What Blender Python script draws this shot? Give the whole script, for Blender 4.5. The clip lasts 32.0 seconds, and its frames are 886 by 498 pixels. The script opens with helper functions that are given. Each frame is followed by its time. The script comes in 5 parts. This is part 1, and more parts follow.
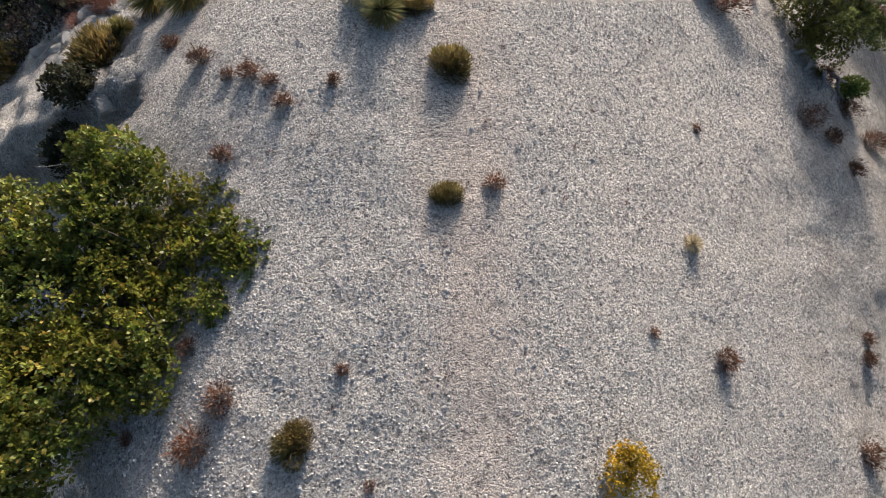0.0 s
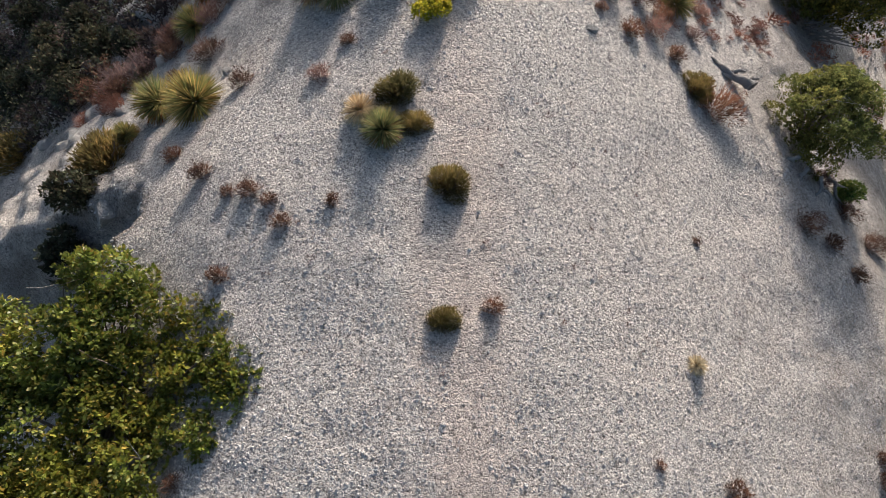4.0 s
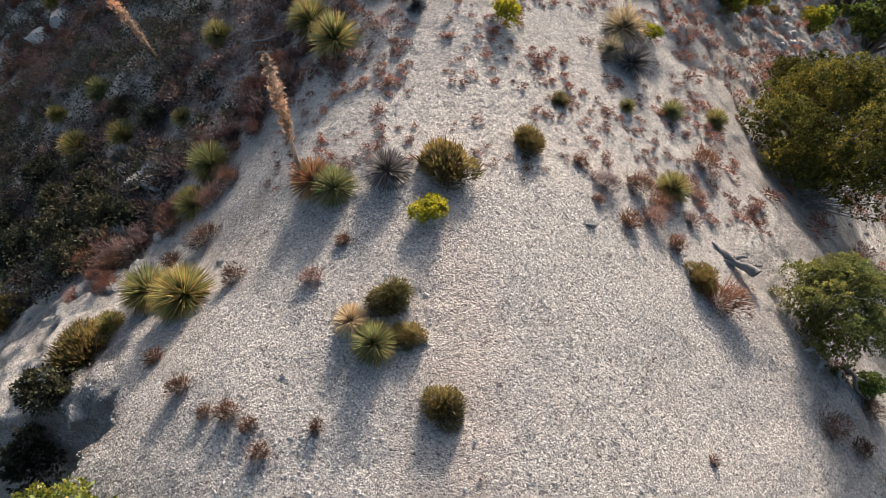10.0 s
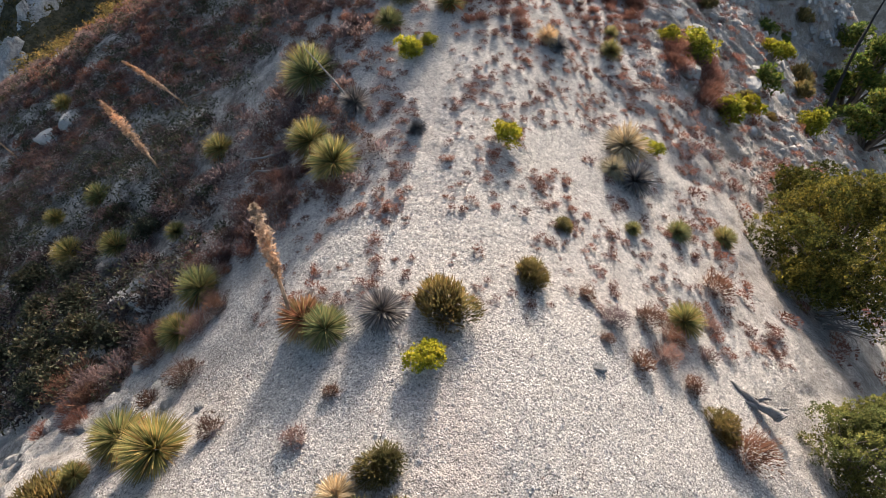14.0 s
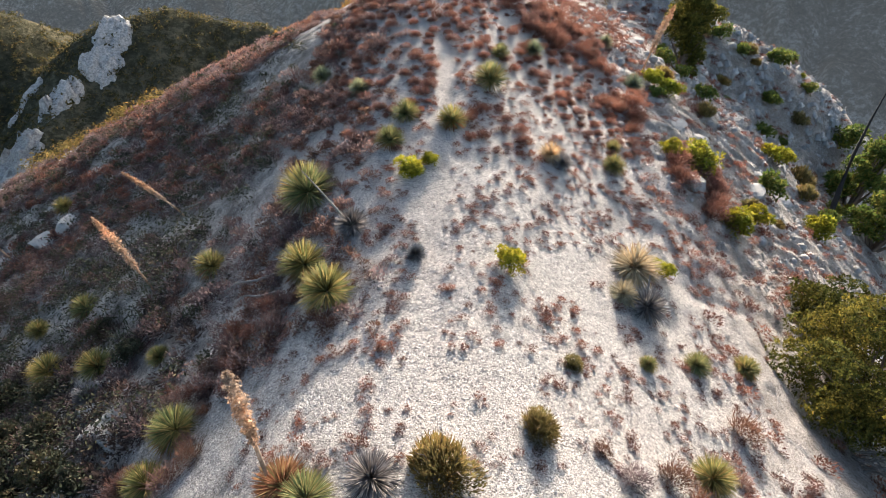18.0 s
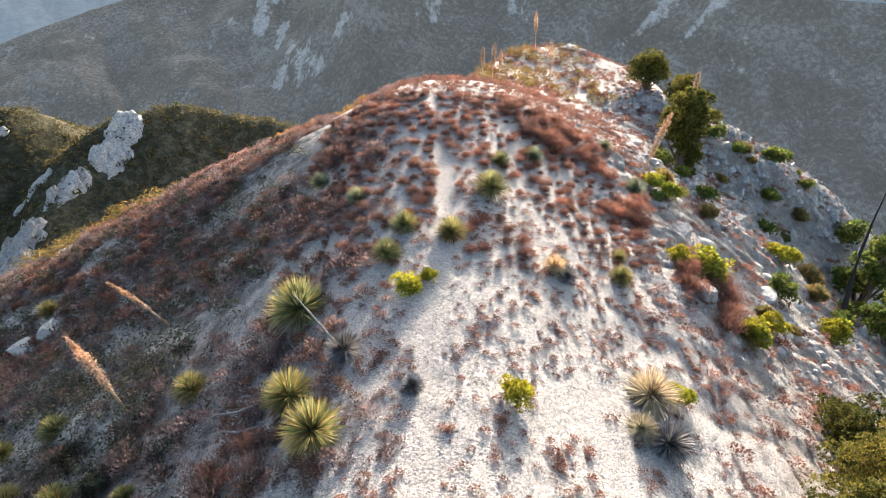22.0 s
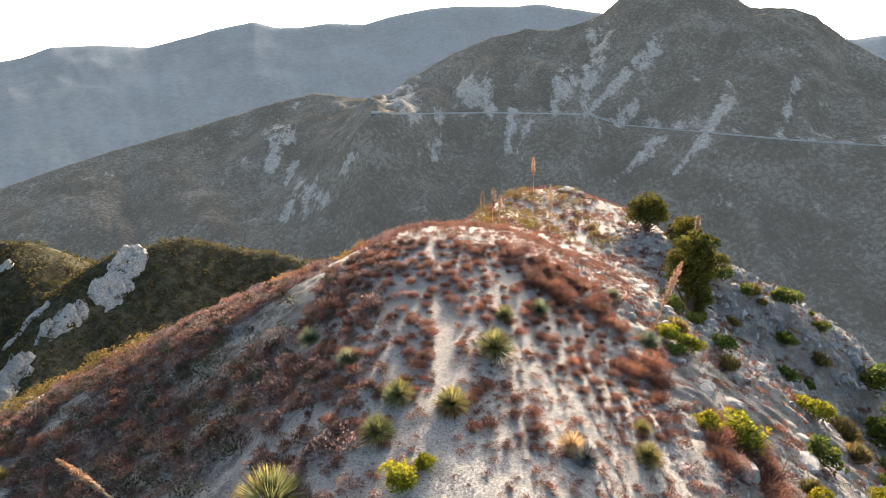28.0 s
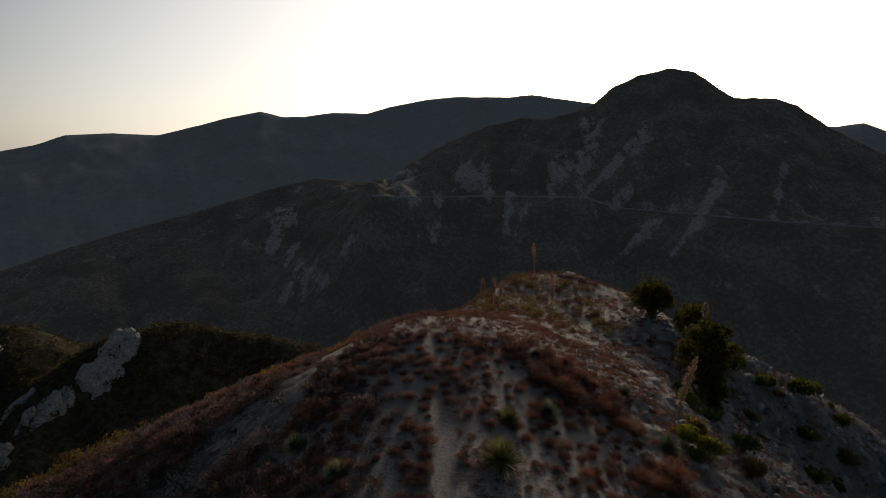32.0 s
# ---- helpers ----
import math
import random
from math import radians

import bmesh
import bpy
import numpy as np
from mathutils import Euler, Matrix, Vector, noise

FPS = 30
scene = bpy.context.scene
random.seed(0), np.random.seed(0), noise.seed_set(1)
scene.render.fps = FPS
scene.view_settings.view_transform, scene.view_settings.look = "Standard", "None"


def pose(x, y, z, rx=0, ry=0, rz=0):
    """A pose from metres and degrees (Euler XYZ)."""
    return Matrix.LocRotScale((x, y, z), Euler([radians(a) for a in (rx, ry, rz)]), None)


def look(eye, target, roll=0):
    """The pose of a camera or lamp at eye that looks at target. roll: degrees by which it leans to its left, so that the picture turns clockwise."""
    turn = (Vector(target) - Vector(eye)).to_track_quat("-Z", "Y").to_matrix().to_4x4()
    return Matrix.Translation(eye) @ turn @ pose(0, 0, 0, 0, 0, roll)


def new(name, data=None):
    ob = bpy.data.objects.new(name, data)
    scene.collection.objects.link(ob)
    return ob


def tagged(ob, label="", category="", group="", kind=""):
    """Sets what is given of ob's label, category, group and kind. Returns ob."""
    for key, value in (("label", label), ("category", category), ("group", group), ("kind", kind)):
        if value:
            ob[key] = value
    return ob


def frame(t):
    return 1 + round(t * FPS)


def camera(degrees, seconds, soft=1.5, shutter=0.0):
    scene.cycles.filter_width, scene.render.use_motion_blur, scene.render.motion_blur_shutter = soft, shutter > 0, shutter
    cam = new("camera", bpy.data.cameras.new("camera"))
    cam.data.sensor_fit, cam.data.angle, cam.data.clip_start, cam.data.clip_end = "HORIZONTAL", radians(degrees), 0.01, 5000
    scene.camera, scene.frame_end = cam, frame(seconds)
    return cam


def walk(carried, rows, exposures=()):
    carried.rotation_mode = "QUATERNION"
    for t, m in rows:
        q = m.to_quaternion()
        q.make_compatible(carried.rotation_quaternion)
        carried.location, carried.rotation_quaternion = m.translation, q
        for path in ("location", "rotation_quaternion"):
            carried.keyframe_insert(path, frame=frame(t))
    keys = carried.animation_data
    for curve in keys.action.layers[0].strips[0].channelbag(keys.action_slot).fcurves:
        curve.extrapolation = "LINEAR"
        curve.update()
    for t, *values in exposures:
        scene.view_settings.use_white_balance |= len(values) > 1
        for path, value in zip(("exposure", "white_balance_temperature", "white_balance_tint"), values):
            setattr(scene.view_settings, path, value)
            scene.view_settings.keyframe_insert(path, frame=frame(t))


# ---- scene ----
# seconds, east, north, height, tilt, heading, lean
PATH = [
    (0, 0.000, 0.000, 6.650, -71.785, 1.813, 0.069),
    (0.5, 0.007, 0.098, 6.669, -71.344, 1.753, 0.066),
    (1, 0.015, 0.201, 6.689, -70.833, 1.693, 0.064),
    (1.5, 0.023, 0.315, 6.714, -70.216, 1.637, 0.062),
    (2, 0.032, 0.437, 6.742, -69.495, 1.584, 0.059),
    (2.5, 0.043, 0.565, 6.772, -68.719, 1.535, 0.057),
    (3, 0.056, 0.693, 6.803, -67.921, 1.490, 0.056),
    (3.5, 0.067, 0.821, 6.836, -67.115, 1.445, 0.055),
    (5.5, 0.118, 1.332, 6.972, -63.890, 1.292, 0.055),
    (6, 0.131, 1.461, 7.006, -63.068, 1.252, 0.055),
    (7, 0.157, 1.725, 7.073, -61.342, 1.154, 0.052),
    (8, 0.185, 2.005, 7.136, -59.490, 1.040, 0.035),
    (9, 0.209, 2.303, 7.193, -57.555, 0.917, 0.005),
    (10, 0.234, 2.612, 7.245, -55.626, 0.786, -0.022),
    (11, 0.261, 2.929, 7.294, -53.762, 0.678, -0.036),
    (12, 0.285, 3.253, 7.344, -51.918, 0.574, -0.037),
    (13, 0.308, 3.583, 7.393, -50.008, 0.465, -0.032),
    (14, 0.330, 3.913, 7.443, -48.000, 0.347, -0.033),
    (14.5, 0.339, 4.078, 7.468, -46.974, 0.281, -0.033),
    (16.5, 0.380, 4.738, 7.568, -42.814, 0.043, -0.035),
    (17, 0.390, 4.903, 7.594, -41.757, 0.000, -0.034),
    (18, 0.404, 5.233, 7.646, -39.650, -0.060, -0.030),
    (19, 0.409, 5.558, 7.699, -37.524, -0.089, -0.028),
    (20, 0.411, 5.879, 7.750, -35.393, -0.077, -0.025),
    (21, 0.412, 6.192, 7.799, -33.281, -0.054, -0.021),
    (22, 0.415, 6.494, 7.843, -31.143, -0.043, -0.028),
    (23, 0.421, 6.787, 7.883, -29.001, -0.063, -0.044),
    (24, 0.428, 7.080, 7.921, -26.849, -0.090, -0.057),
    (25, 0.436, 7.374, 7.955, -24.727, -0.100, -0.061),
    (25.5, 0.439, 7.520, 7.973, -23.621, -0.101, -0.062),
    (27.5, 0.448, 8.103, 8.040, -19.164, -0.097, -0.061),
    (28, 0.449, 8.246, 8.057, -18.051, -0.096, -0.059),
    (29, 0.450, 8.526, 8.091, -15.864, -0.083, -0.056),
    (30, 0.448, 8.801, 8.123, -13.751, -0.078, -0.061),
    (31, 0.446, 9.074, 8.154, -11.738, -0.035, -0.082),
    (32, 0.443, 9.348, 8.185, -9.786, 0.004, -0.112),
]
cam = camera(76.66, 32.0, soft=0.8)
ROWS = [(t, pose(x, y, z, 90 + tilt, 0, -head) @ pose(0, 0, 0, 0, 0, lean)) for t, x, y, z, tilt, head, lean in PATH]
EXPOSURES = [(0, 1.38, 6050, 9), (6, 1.5, 6100, 10), (10, 1.64, 6250, 10), (13, 1.82, 6250, 10), (16, 2.1, 6200, 9), (21, 2.58, 6250, 9), (25, 2.95, 6500, 9), (27.5, 2.68, 6700, 9), (29, 1.85, 6900, 10), (30, 1.08, 6850, 10), (31, -0.05, 6750, 10), (32, -1.0, 6650, 10)]
walk(cam, ROWS, EXPOSURES)

# ---- sky and sun ----
SUN_TURN, SUN_HIGH = 13.5, 14.0
world = bpy.data.worlds.new("sky")
scene.world = world
world.use_nodes = True
wn = world.node_tree
for n in list(wn.nodes):
    wn.nodes.remove(n)
w_out, w_bg, w_sky = (wn.nodes.new(k) for k in ("ShaderNodeOutputWorld", "ShaderNodeBackground", "ShaderNodeTexSky"))
w_sky.sky_type = "NISHITA"
w_sky.sun_disc = False
w_sky.sun_elevation, w_sky.sun_rotation = radians(SUN_HIGH), radians(SUN_TURN)
w_sky.altitude, w_sky.air_density, w_sky.dust_density, w_sky.ozone_density = 1200, 1.0, 5.0, 1.0
w_bg.inputs["Strength"].default_value = 0.08
wn.links.new(w_sky.outputs[0], w_bg.inputs[0])
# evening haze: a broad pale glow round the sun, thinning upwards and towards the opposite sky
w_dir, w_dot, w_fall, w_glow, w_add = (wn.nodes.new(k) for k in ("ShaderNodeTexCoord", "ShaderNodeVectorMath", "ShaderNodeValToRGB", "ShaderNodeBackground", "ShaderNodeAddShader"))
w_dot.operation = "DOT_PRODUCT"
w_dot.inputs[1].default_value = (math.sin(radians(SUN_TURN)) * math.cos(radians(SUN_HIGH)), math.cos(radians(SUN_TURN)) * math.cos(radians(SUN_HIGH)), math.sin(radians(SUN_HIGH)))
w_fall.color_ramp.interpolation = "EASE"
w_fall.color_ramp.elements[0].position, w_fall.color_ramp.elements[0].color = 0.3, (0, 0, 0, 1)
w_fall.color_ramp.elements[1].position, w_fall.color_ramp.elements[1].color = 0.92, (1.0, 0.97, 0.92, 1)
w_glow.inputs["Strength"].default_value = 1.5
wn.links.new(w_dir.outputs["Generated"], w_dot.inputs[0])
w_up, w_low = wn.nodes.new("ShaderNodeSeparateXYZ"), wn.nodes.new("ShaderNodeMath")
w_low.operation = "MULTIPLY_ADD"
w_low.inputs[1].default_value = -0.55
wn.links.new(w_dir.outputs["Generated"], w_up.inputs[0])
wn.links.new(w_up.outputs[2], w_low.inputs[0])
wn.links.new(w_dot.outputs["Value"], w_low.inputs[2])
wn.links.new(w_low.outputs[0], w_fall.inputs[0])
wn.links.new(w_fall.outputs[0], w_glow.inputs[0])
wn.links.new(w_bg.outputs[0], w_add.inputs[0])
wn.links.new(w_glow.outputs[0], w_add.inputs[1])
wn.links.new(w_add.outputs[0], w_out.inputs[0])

sun_data = bpy.data.lights.new("sun", "SUN")
sun_data.energy, sun_data.angle, sun_data.color = 3.9, radians(8), (1.0, 0.85, 0.7)
sun = new("sun", sun_data)
a, e = radians(SUN_TURN), radians(SUN_HIGH)
sun.matrix_world = look((0, 0, 0), (-math.sin(a) * math.cos(e), -math.cos(a) * math.cos(e), -math.sin(e)))
sun.location = (60, 400, 200)


# ---- materials ----
def material(name, rough=0.8):
    m = bpy.data.materials.new(name)
    m.use_nodes = True
    b = m.node_tree.nodes["Principled BSDF"]
    b.inputs["Roughness"].default_value = rough
    b.inputs["Specular IOR Level"].default_value = 0.25
    return m, m.node_tree, b


def node(tree, kind, **sockets):
    n = tree.nodes.new(kind)
    for k, v in sockets.items():
        n.inputs[k.replace("_", " ")].default_value = v
    return n


def noise_fac(tree, vec, scale, detail=4.0, rough=0.55):
    n = node(tree, "ShaderNodeTexNoise", Scale=scale, Detail=detail, Roughness=rough)
    tree.links.new(vec, n.inputs["Vector"])
    return n.outputs["Fac"]


def ramp(tree, fac, stops):
    r = tree.nodes.new("ShaderNodeValToRGB")
    el = r.color_ramp.elements
    while len(el) < len(stops):
        el.new(0.5)
    for q, (pos, col) in zip(el, stops):
        q.position, q.color = pos, (*col, 1) if len(col) == 3 else (col[0], col[0], col[0], 1)
    tree.links.new(fac, r.inputs[0])
    return r.outputs[0]


def mix(tree, fac, c1, c2, how="MIX"):
    n = tree.nodes.new("ShaderNodeMix")
    n.data_type, n.blend_type = "RGBA", how
    for sock, v in ((n.inputs[0], fac), (n.inputs[6], c1), (n.inputs[7], c2)):
        if isinstance(v, (int, float)):
            sock.default_value = v
        elif isinstance(v, tuple):
            sock.default_value = (*v, 1)
        else:
            tree.links.new(v, sock)
    return n.outputs[2]


def math_node(tree, op, a, b=0.0):
    n = tree.nodes.new("ShaderNodeMath")
    n.operation = op
    for sock, v in zip(n.inputs, (a, b)):
        if isinstance(v, (int, float)):
            sock.default_value = v
        else:
            tree.links.new(v, sock)
    return n.outputs[0]


def bump(tree, bsdf, h, strength, dist):
    n = node(tree, "ShaderNodeBump", Strength=strength, Distance=dist)
    tree.links.new(h, n.inputs["Height"])
    tree.links.new(n.outputs[0], bsdf.inputs["Normal"])


def place_vec(tree):
    return tree.nodes.new("ShaderNodeNewGeometry").outputs["Position"]


def gravel_material():
    m, t, b = material("decomposed_granite_gravel", 0.95)
    v = place_vec(t)
    big = noise_fac(t, v, 0.35, 3)
    mid = noise_fac(t, v, 2.2, 5)
    fine = noise_fac(t, v, 38, 6, 0.7)
    stones = node(t, "ShaderNodeTexVoronoi", Scale=36.0)
    shift = node(t, "ShaderNodeTexNoise", Scale=12.0, Detail=2.0)
    t.links.new(v, shift.inputs["Vector"])
    bent = t.nodes.new("ShaderNodeVectorMath")
    bent.operation = "MULTIPLY_ADD"
    bent.inputs[1].default_value = (0.06, 0.06, 0.06)
    t.links.new(shift.outputs["Color"], bent.inputs[0])
    t.links.new(v, bent.inputs[2])
    t.links.new(bent.outputs[0], stones.inputs["Vector"])
    c = ramp(t, big, [(0.3, (0.5, 0.39, 0.33)), (0.5, (0.5, 0.45, 0.415)), (0.72, (0.57, 0.52, 0.485))])
    c = mix(t, 0.5, c, ramp(t, mid, [(0.25, (0.34, 0.29, 0.26)), (0.5, (0.5, 0.455, 0.41)), (0.8, (0.6, 0.56, 0.52))]))
    c = mix(t, 0.55, c, ramp(t, fine, [(0.36, (0.12, 0.11, 0.1)), (0.5, (0.47, 0.43, 0.39)), (0.64, (0.76, 0.71, 0.66))]))
    grain = t.nodes.new("ShaderNodeSeparateColor")
    t.links.new(stones.outputs["Color"], grain.inputs[0])
    c = mix(t, 0.5, c, ramp(t, grain.outputs[0], [(0.0, (0.24, 0.215, 0.195)), (0.5, (0.52, 0.475, 0.435)), (1.0, (0.82, 0.765, 0.71))]))
    # leaf litter and bare soil on the steep flanks
    xyz = t.nodes.new("ShaderNodeSeparateXYZ")
    t.links.new(v, xyz.inputs[0])
    nrm = t.nodes.new("ShaderNodeSeparateXYZ")
    t.links.new(t.nodes.new("ShaderNodeNewGeometry").outputs["Normal"], nrm.inputs[0])
    litter = math_node(t, "MULTIPLY", ramp(t, noise_fac(t, v, 0.9, 5, 0.65), [(0.42, (0.0,)), (0.58, (1.0,))]), ramp(t, xyz.outputs[2], [(0.0, (1.0,)), (1.0, (1.0,))]))
    slope = ramp(t, nrm.outputs[2], [(0.8, (1.0,)), (0.93, (0.0,))])
    c = mix(t, math_node(t, "MULTIPLY", math_node(t, "MULTIPLY", litter, slope), 0.6), c, (0.13, 0.1, 0.08))
    # leaf mould under the western brush, darkened to carry the flank's shade as well
    west = ramp(t, math_node(t, "MULTIPLY", math_node(t, "ADD", xyz.outputs[0], math_node(t, "MULTIPLY", mid, 3.0)), -0.1), [(0.2, (0.0,)), (0.42, (1.0,))])
    north = ramp(t, math_node(t, "MULTIPLY", math_node(t, "ADD", xyz.outputs[1], math_node(t, "MULTIPLY", mid, 3.0)), 0.05), [(0.5, (0.0,)), (0.65, (1.0,))])
    mould_shade = math_node(t, "MULTIPLY", math_node(t, "MULTIPLY", west, north), ramp(t, noise_fac(t, v, 1.4, 5, 0.7), [(0.42, (0.0,)), (0.56, (0.7,))]))
    c = mix(t, mould_shade, c, (0.075, 0.068, 0.066))
    # brown stony soil east of the crest
    rise = math_node(t, "ADD", xyz.outputs[0], math_node(t, "ADD", math_node(t, "MULTIPLY", xyz.outputs[1], -0.12), math_node(t, "MULTIPLY", big, 3.0)))
    east = ramp(t, math_node(t, "MULTIPLY", rise, 0.1), [(0.62, (0.0,)), (0.85, (1.0,))])
    c = mix(t, math_node(t, "MULTIPLY", east, ramp(t, noise_fac(t, v, 1.7, 6, 0.75), [(0.4, (0.0,)), (0.58, (0.7,))])), c, (0.27, 0.235, 0.205))
    # fine pinkish sand along the worn middle of the crest
    off = math_node(t, "ABSOLUTE", math_node(t, "ADD", xyz.outputs[0], math_node(t, "ADD", math_node(t, "MULTIPLY", mid, -1.6), 0.35)))
    sand = math_node(t, "MULTIPLY", ramp(t, off, [(0.25, (1.0,)), (0.95, (0.0,))]), ramp(t, math_node(t, "MULTIPLY", xyz.outputs[1], 0.1), [(0.7, (0.75,)), (1.0, (0.2,))]))
    c = mix(t, math_node(t, "MULTIPLY", sand, 0.5), c, mix(t, 0.5, (0.55, 0.43, 0.365), ramp(t, fine, [(0.35, (0.4, 0.31, 0.26)), (0.65, (0.66, 0.54, 0.47))])))
    rough = noise_fac(t, v, 19, 8, 0.8)
    # hollows of the grain darkened: shade between stones put into the colour
    c = mix(t, 0.85, c, ramp(t, rough, [(0.38, (0.22,)), (0.45, (1.06,)), (0.64, (1.45,))]), "MULTIPLY")
    # small pits between the stones, their shade painted as dark spots
    c = mix(t, 0.7, c, ramp(t, noise_fac(t, v, 10, 6, 0.75), [(0.36, (0.32,)), (0.46, (1.12,))]), "MULTIPLY")
    h = math_node(t, "ADD", math_node(t, "MULTIPLY", rough, 1.0), math_node(t, "MULTIPLY", fine, 0.35))
    h = math_node(t, "ADD", h, math_node(t, "MULTIPLY", math_node(t, "SUBTRACT", grain.outputs[1], math_node(t, "MULTIPLY", stones.outputs["Distance"], 1.5)), 0.3))
    dimple = ramp(t, noise_fac(t, v, 7.5, 3, 0.55), [(0.36, (0.0,)), (0.5, (1.0,))])
    h = math_node(t, "ADD", h, math_node(t, "MULTIPLY", dimple, 0.32))
    t.links.new(c, b.inputs["Base Color"])
    bump(t, b, h, 1.0, 0.24)
    return m


def stone_material(name, dark, light, scale=1.0, crack=3.0, stain_shade=0.0):
    m, t, b = material(name, 0.92)
    tc = t.nodes.new("ShaderNodeTexCoord").outputs["Object"]
    f = noise_fac(t, tc, 1.3 * scale, 6, 0.65)
    g = noise_fac(t, tc, 9 * scale, 5, 0.7)
    c = ramp(t, f, [(0.3, dark), (0.6, light)])
    c = mix(t, 0.45, c, ramp(t, g, [(0.3, tuple(q * 0.6 for q in dark)), (0.7, tuple(min(1, q * 1.15) for q in light))]))
    rnd = t.nodes.new("ShaderNodeNewGeometry").outputs["Random Per Island"]
    c = mix(t, 0.5, c, ramp(t, rnd, [(0.0, dark), (1.0, light)]))
    if stain_shade:
        # dark staining in patches, with the shade of pits put into the colour
        c = mix(t, stain_shade, c, ramp(t, noise_fac(t, tc, 2.6 * scale, 6, 0.75), [(0.42, (0.3,)), (0.56, (1.1,))]), "MULTIPLY")
    t.links.new(c, b.inputs["Base Color"])
    cr = node(t, "ShaderNodeTexVoronoi", Scale=crack * scale)
    cr.feature = "DISTANCE_TO_EDGE"
    t.links.new(tc, cr.inputs["Vector"])
    h = math_node(t, "ADD", math_node(t, "MULTIPLY", ramp(t, cr.outputs["Distance"], [(0.0, (0.0,)), (0.12, (1.0,))]), 0.5), g)
    bump(t, b, h, 0.8, 0.12 / scale)
    return m


def leaf_material(name, colours, through_light=0.35, rough=0.75, tip=None):
    """Foliage: every leaf takes its own shade, and lets some light through."""
    m, t, b = material(name, rough)
    b.inputs["Specular IOR Level"].default_value = 0.06 if rough > 0.55 else 0.25
    geo = t.nodes.new("ShaderNodeNewGeometry")
    info = t.nodes.new("ShaderNodeObjectInfo")
    n = len(colours)
    c = ramp(t, geo.outputs["Random Per Island"], [(i / max(1, n - 1), q) for i, q in enumerate(colours)])
    if tip:
        # sword leaves dry out from the tip
        reach = t.nodes.new("ShaderNodeVectorMath")
        reach.operation = "LENGTH"
        t.links.new(t.nodes.new("ShaderNodeTexCoord").outputs["Object"], reach.inputs[0])
        c = mix(t, ramp(t, reach.outputs["Value"], [(0.36, (0.0,)), (0.54, (0.65,))]), c, tip)
    patch = noise_fac(t, geo.outputs["Position"], 2.5, 3)
    c = mix(t, 0.8, c, ramp(t, patch, [(0.32, (0.42,)), (0.68, (1.5,))]), "MULTIPLY")
    c = mix(t, 0.7, c, ramp(t, noise_fac(t, geo.outputs["Position"], 9.0, 2), [(0.35, (0.6,)), (0.65, (1.3,))]), "MULTIPLY")
    c = mix(t, 0.5, c, ramp(t, info.outputs["Random"], [(0.0, (0.7, 0.75, 0.7)), (1.0, (1.25, 1.15, 1.0))]), "MULTIPLY")
    t.links.new(c, b.inputs["Base Color"])
    c = mix(t, 0.8, c, ramp(t, noise_fac(t, geo.outputs["Position"], 0.75, 3), [(0.4, (0.78, 0.86, 0.96)), (0.6, (1.2, 1.05, 0.92))]), "MULTIPLY")
    t.links.new(c, b.inputs["Base Color"])
    tr = t.nodes.new("ShaderNodeBsdfTranslucent")
    t.links.new(c, tr.inputs[0])
    ms = t.nodes.new("ShaderNodeMixShader")
    ms.inputs[0].default_value = through_light
    t.links.new(b.outputs[0], ms.inputs[1])
    t.links.new(tr.outputs[0], ms.inputs[2])
    t.links.new(ms.outputs[0], t.nodes["Material Output"].inputs[0])
    return m


def far_material(name, brush, soil, rock, grain, bare=0.6, speckle=0.7, relief=1.0, tone_by=0.9):
    """Brush and soil in a fine uneven speckle, with bare rock where the slope has slid; grain is the size of a clump in metres."""
    m, t, b = material(name, 1.0)
    b.inputs["Specular IOR Level"].default_value = 0.0
    v = place_vec(t)
    down = t.nodes.new("ShaderNodeMapping")
    down.inputs["Scale"].default_value = (1.0, 0.45, 0.45)
    t.links.new(v, down.inputs["Vector"])
    f = noise_fac(t, v, 0.5 / grain, 6, 0.8)
    g = noise_fac(t, v, 0.035 / grain, 5, 0.65)
    k = noise_fac(t, down.outputs[0], 0.12 / grain, 6, 0.75)
    tone = ramp(t, math_node(t, "ADD", math_node(t, "MULTIPLY", f, 0.6), math_node(t, "MULTIPLY", g, 0.4)), [(0.4, (0.45,)), (0.6, (1.5,))])
    open_soil = ramp(t, math_node(t, "ADD", math_node(t, "MULTIPLY", f, 0.65), math_node(t, "MULTIPLY", g, 0.35)), [(0.5, (0.0,)), (0.58, (speckle,))])
    c = mix(t, open_soil, mix(t, tone_by, brush, tone, "MULTIPLY"), soil)
    slide = t.nodes.new("ShaderNodeAttribute")
    slide.attribute_name = "slide"
    scar = math_node(t, "ADD", math_node(t, "MULTIPLY", k, 0.75), math_node(t, "MULTIPLY", g, 0.25))
    scar = math_node(t, "ADD", scar, math_node(t, "MULTIPLY", slide.outputs["Fac"], 0.15))
    c = mix(t, ramp(t, scar, [(bare, (0.0,)), (bare + 0.07, (0.8,))]), c, mix(t, ramp(t, f, [(0.4, (0.0,)), (0.56, (1.0,))]), soil, rock))
    t.links.new(c, b.inputs["Base Color"])
    bump(t, b, math_node(t, "ADD", f, math_node(t, "MULTIPLY", k, 0.7)), relief, grain * 1.1)
    return m


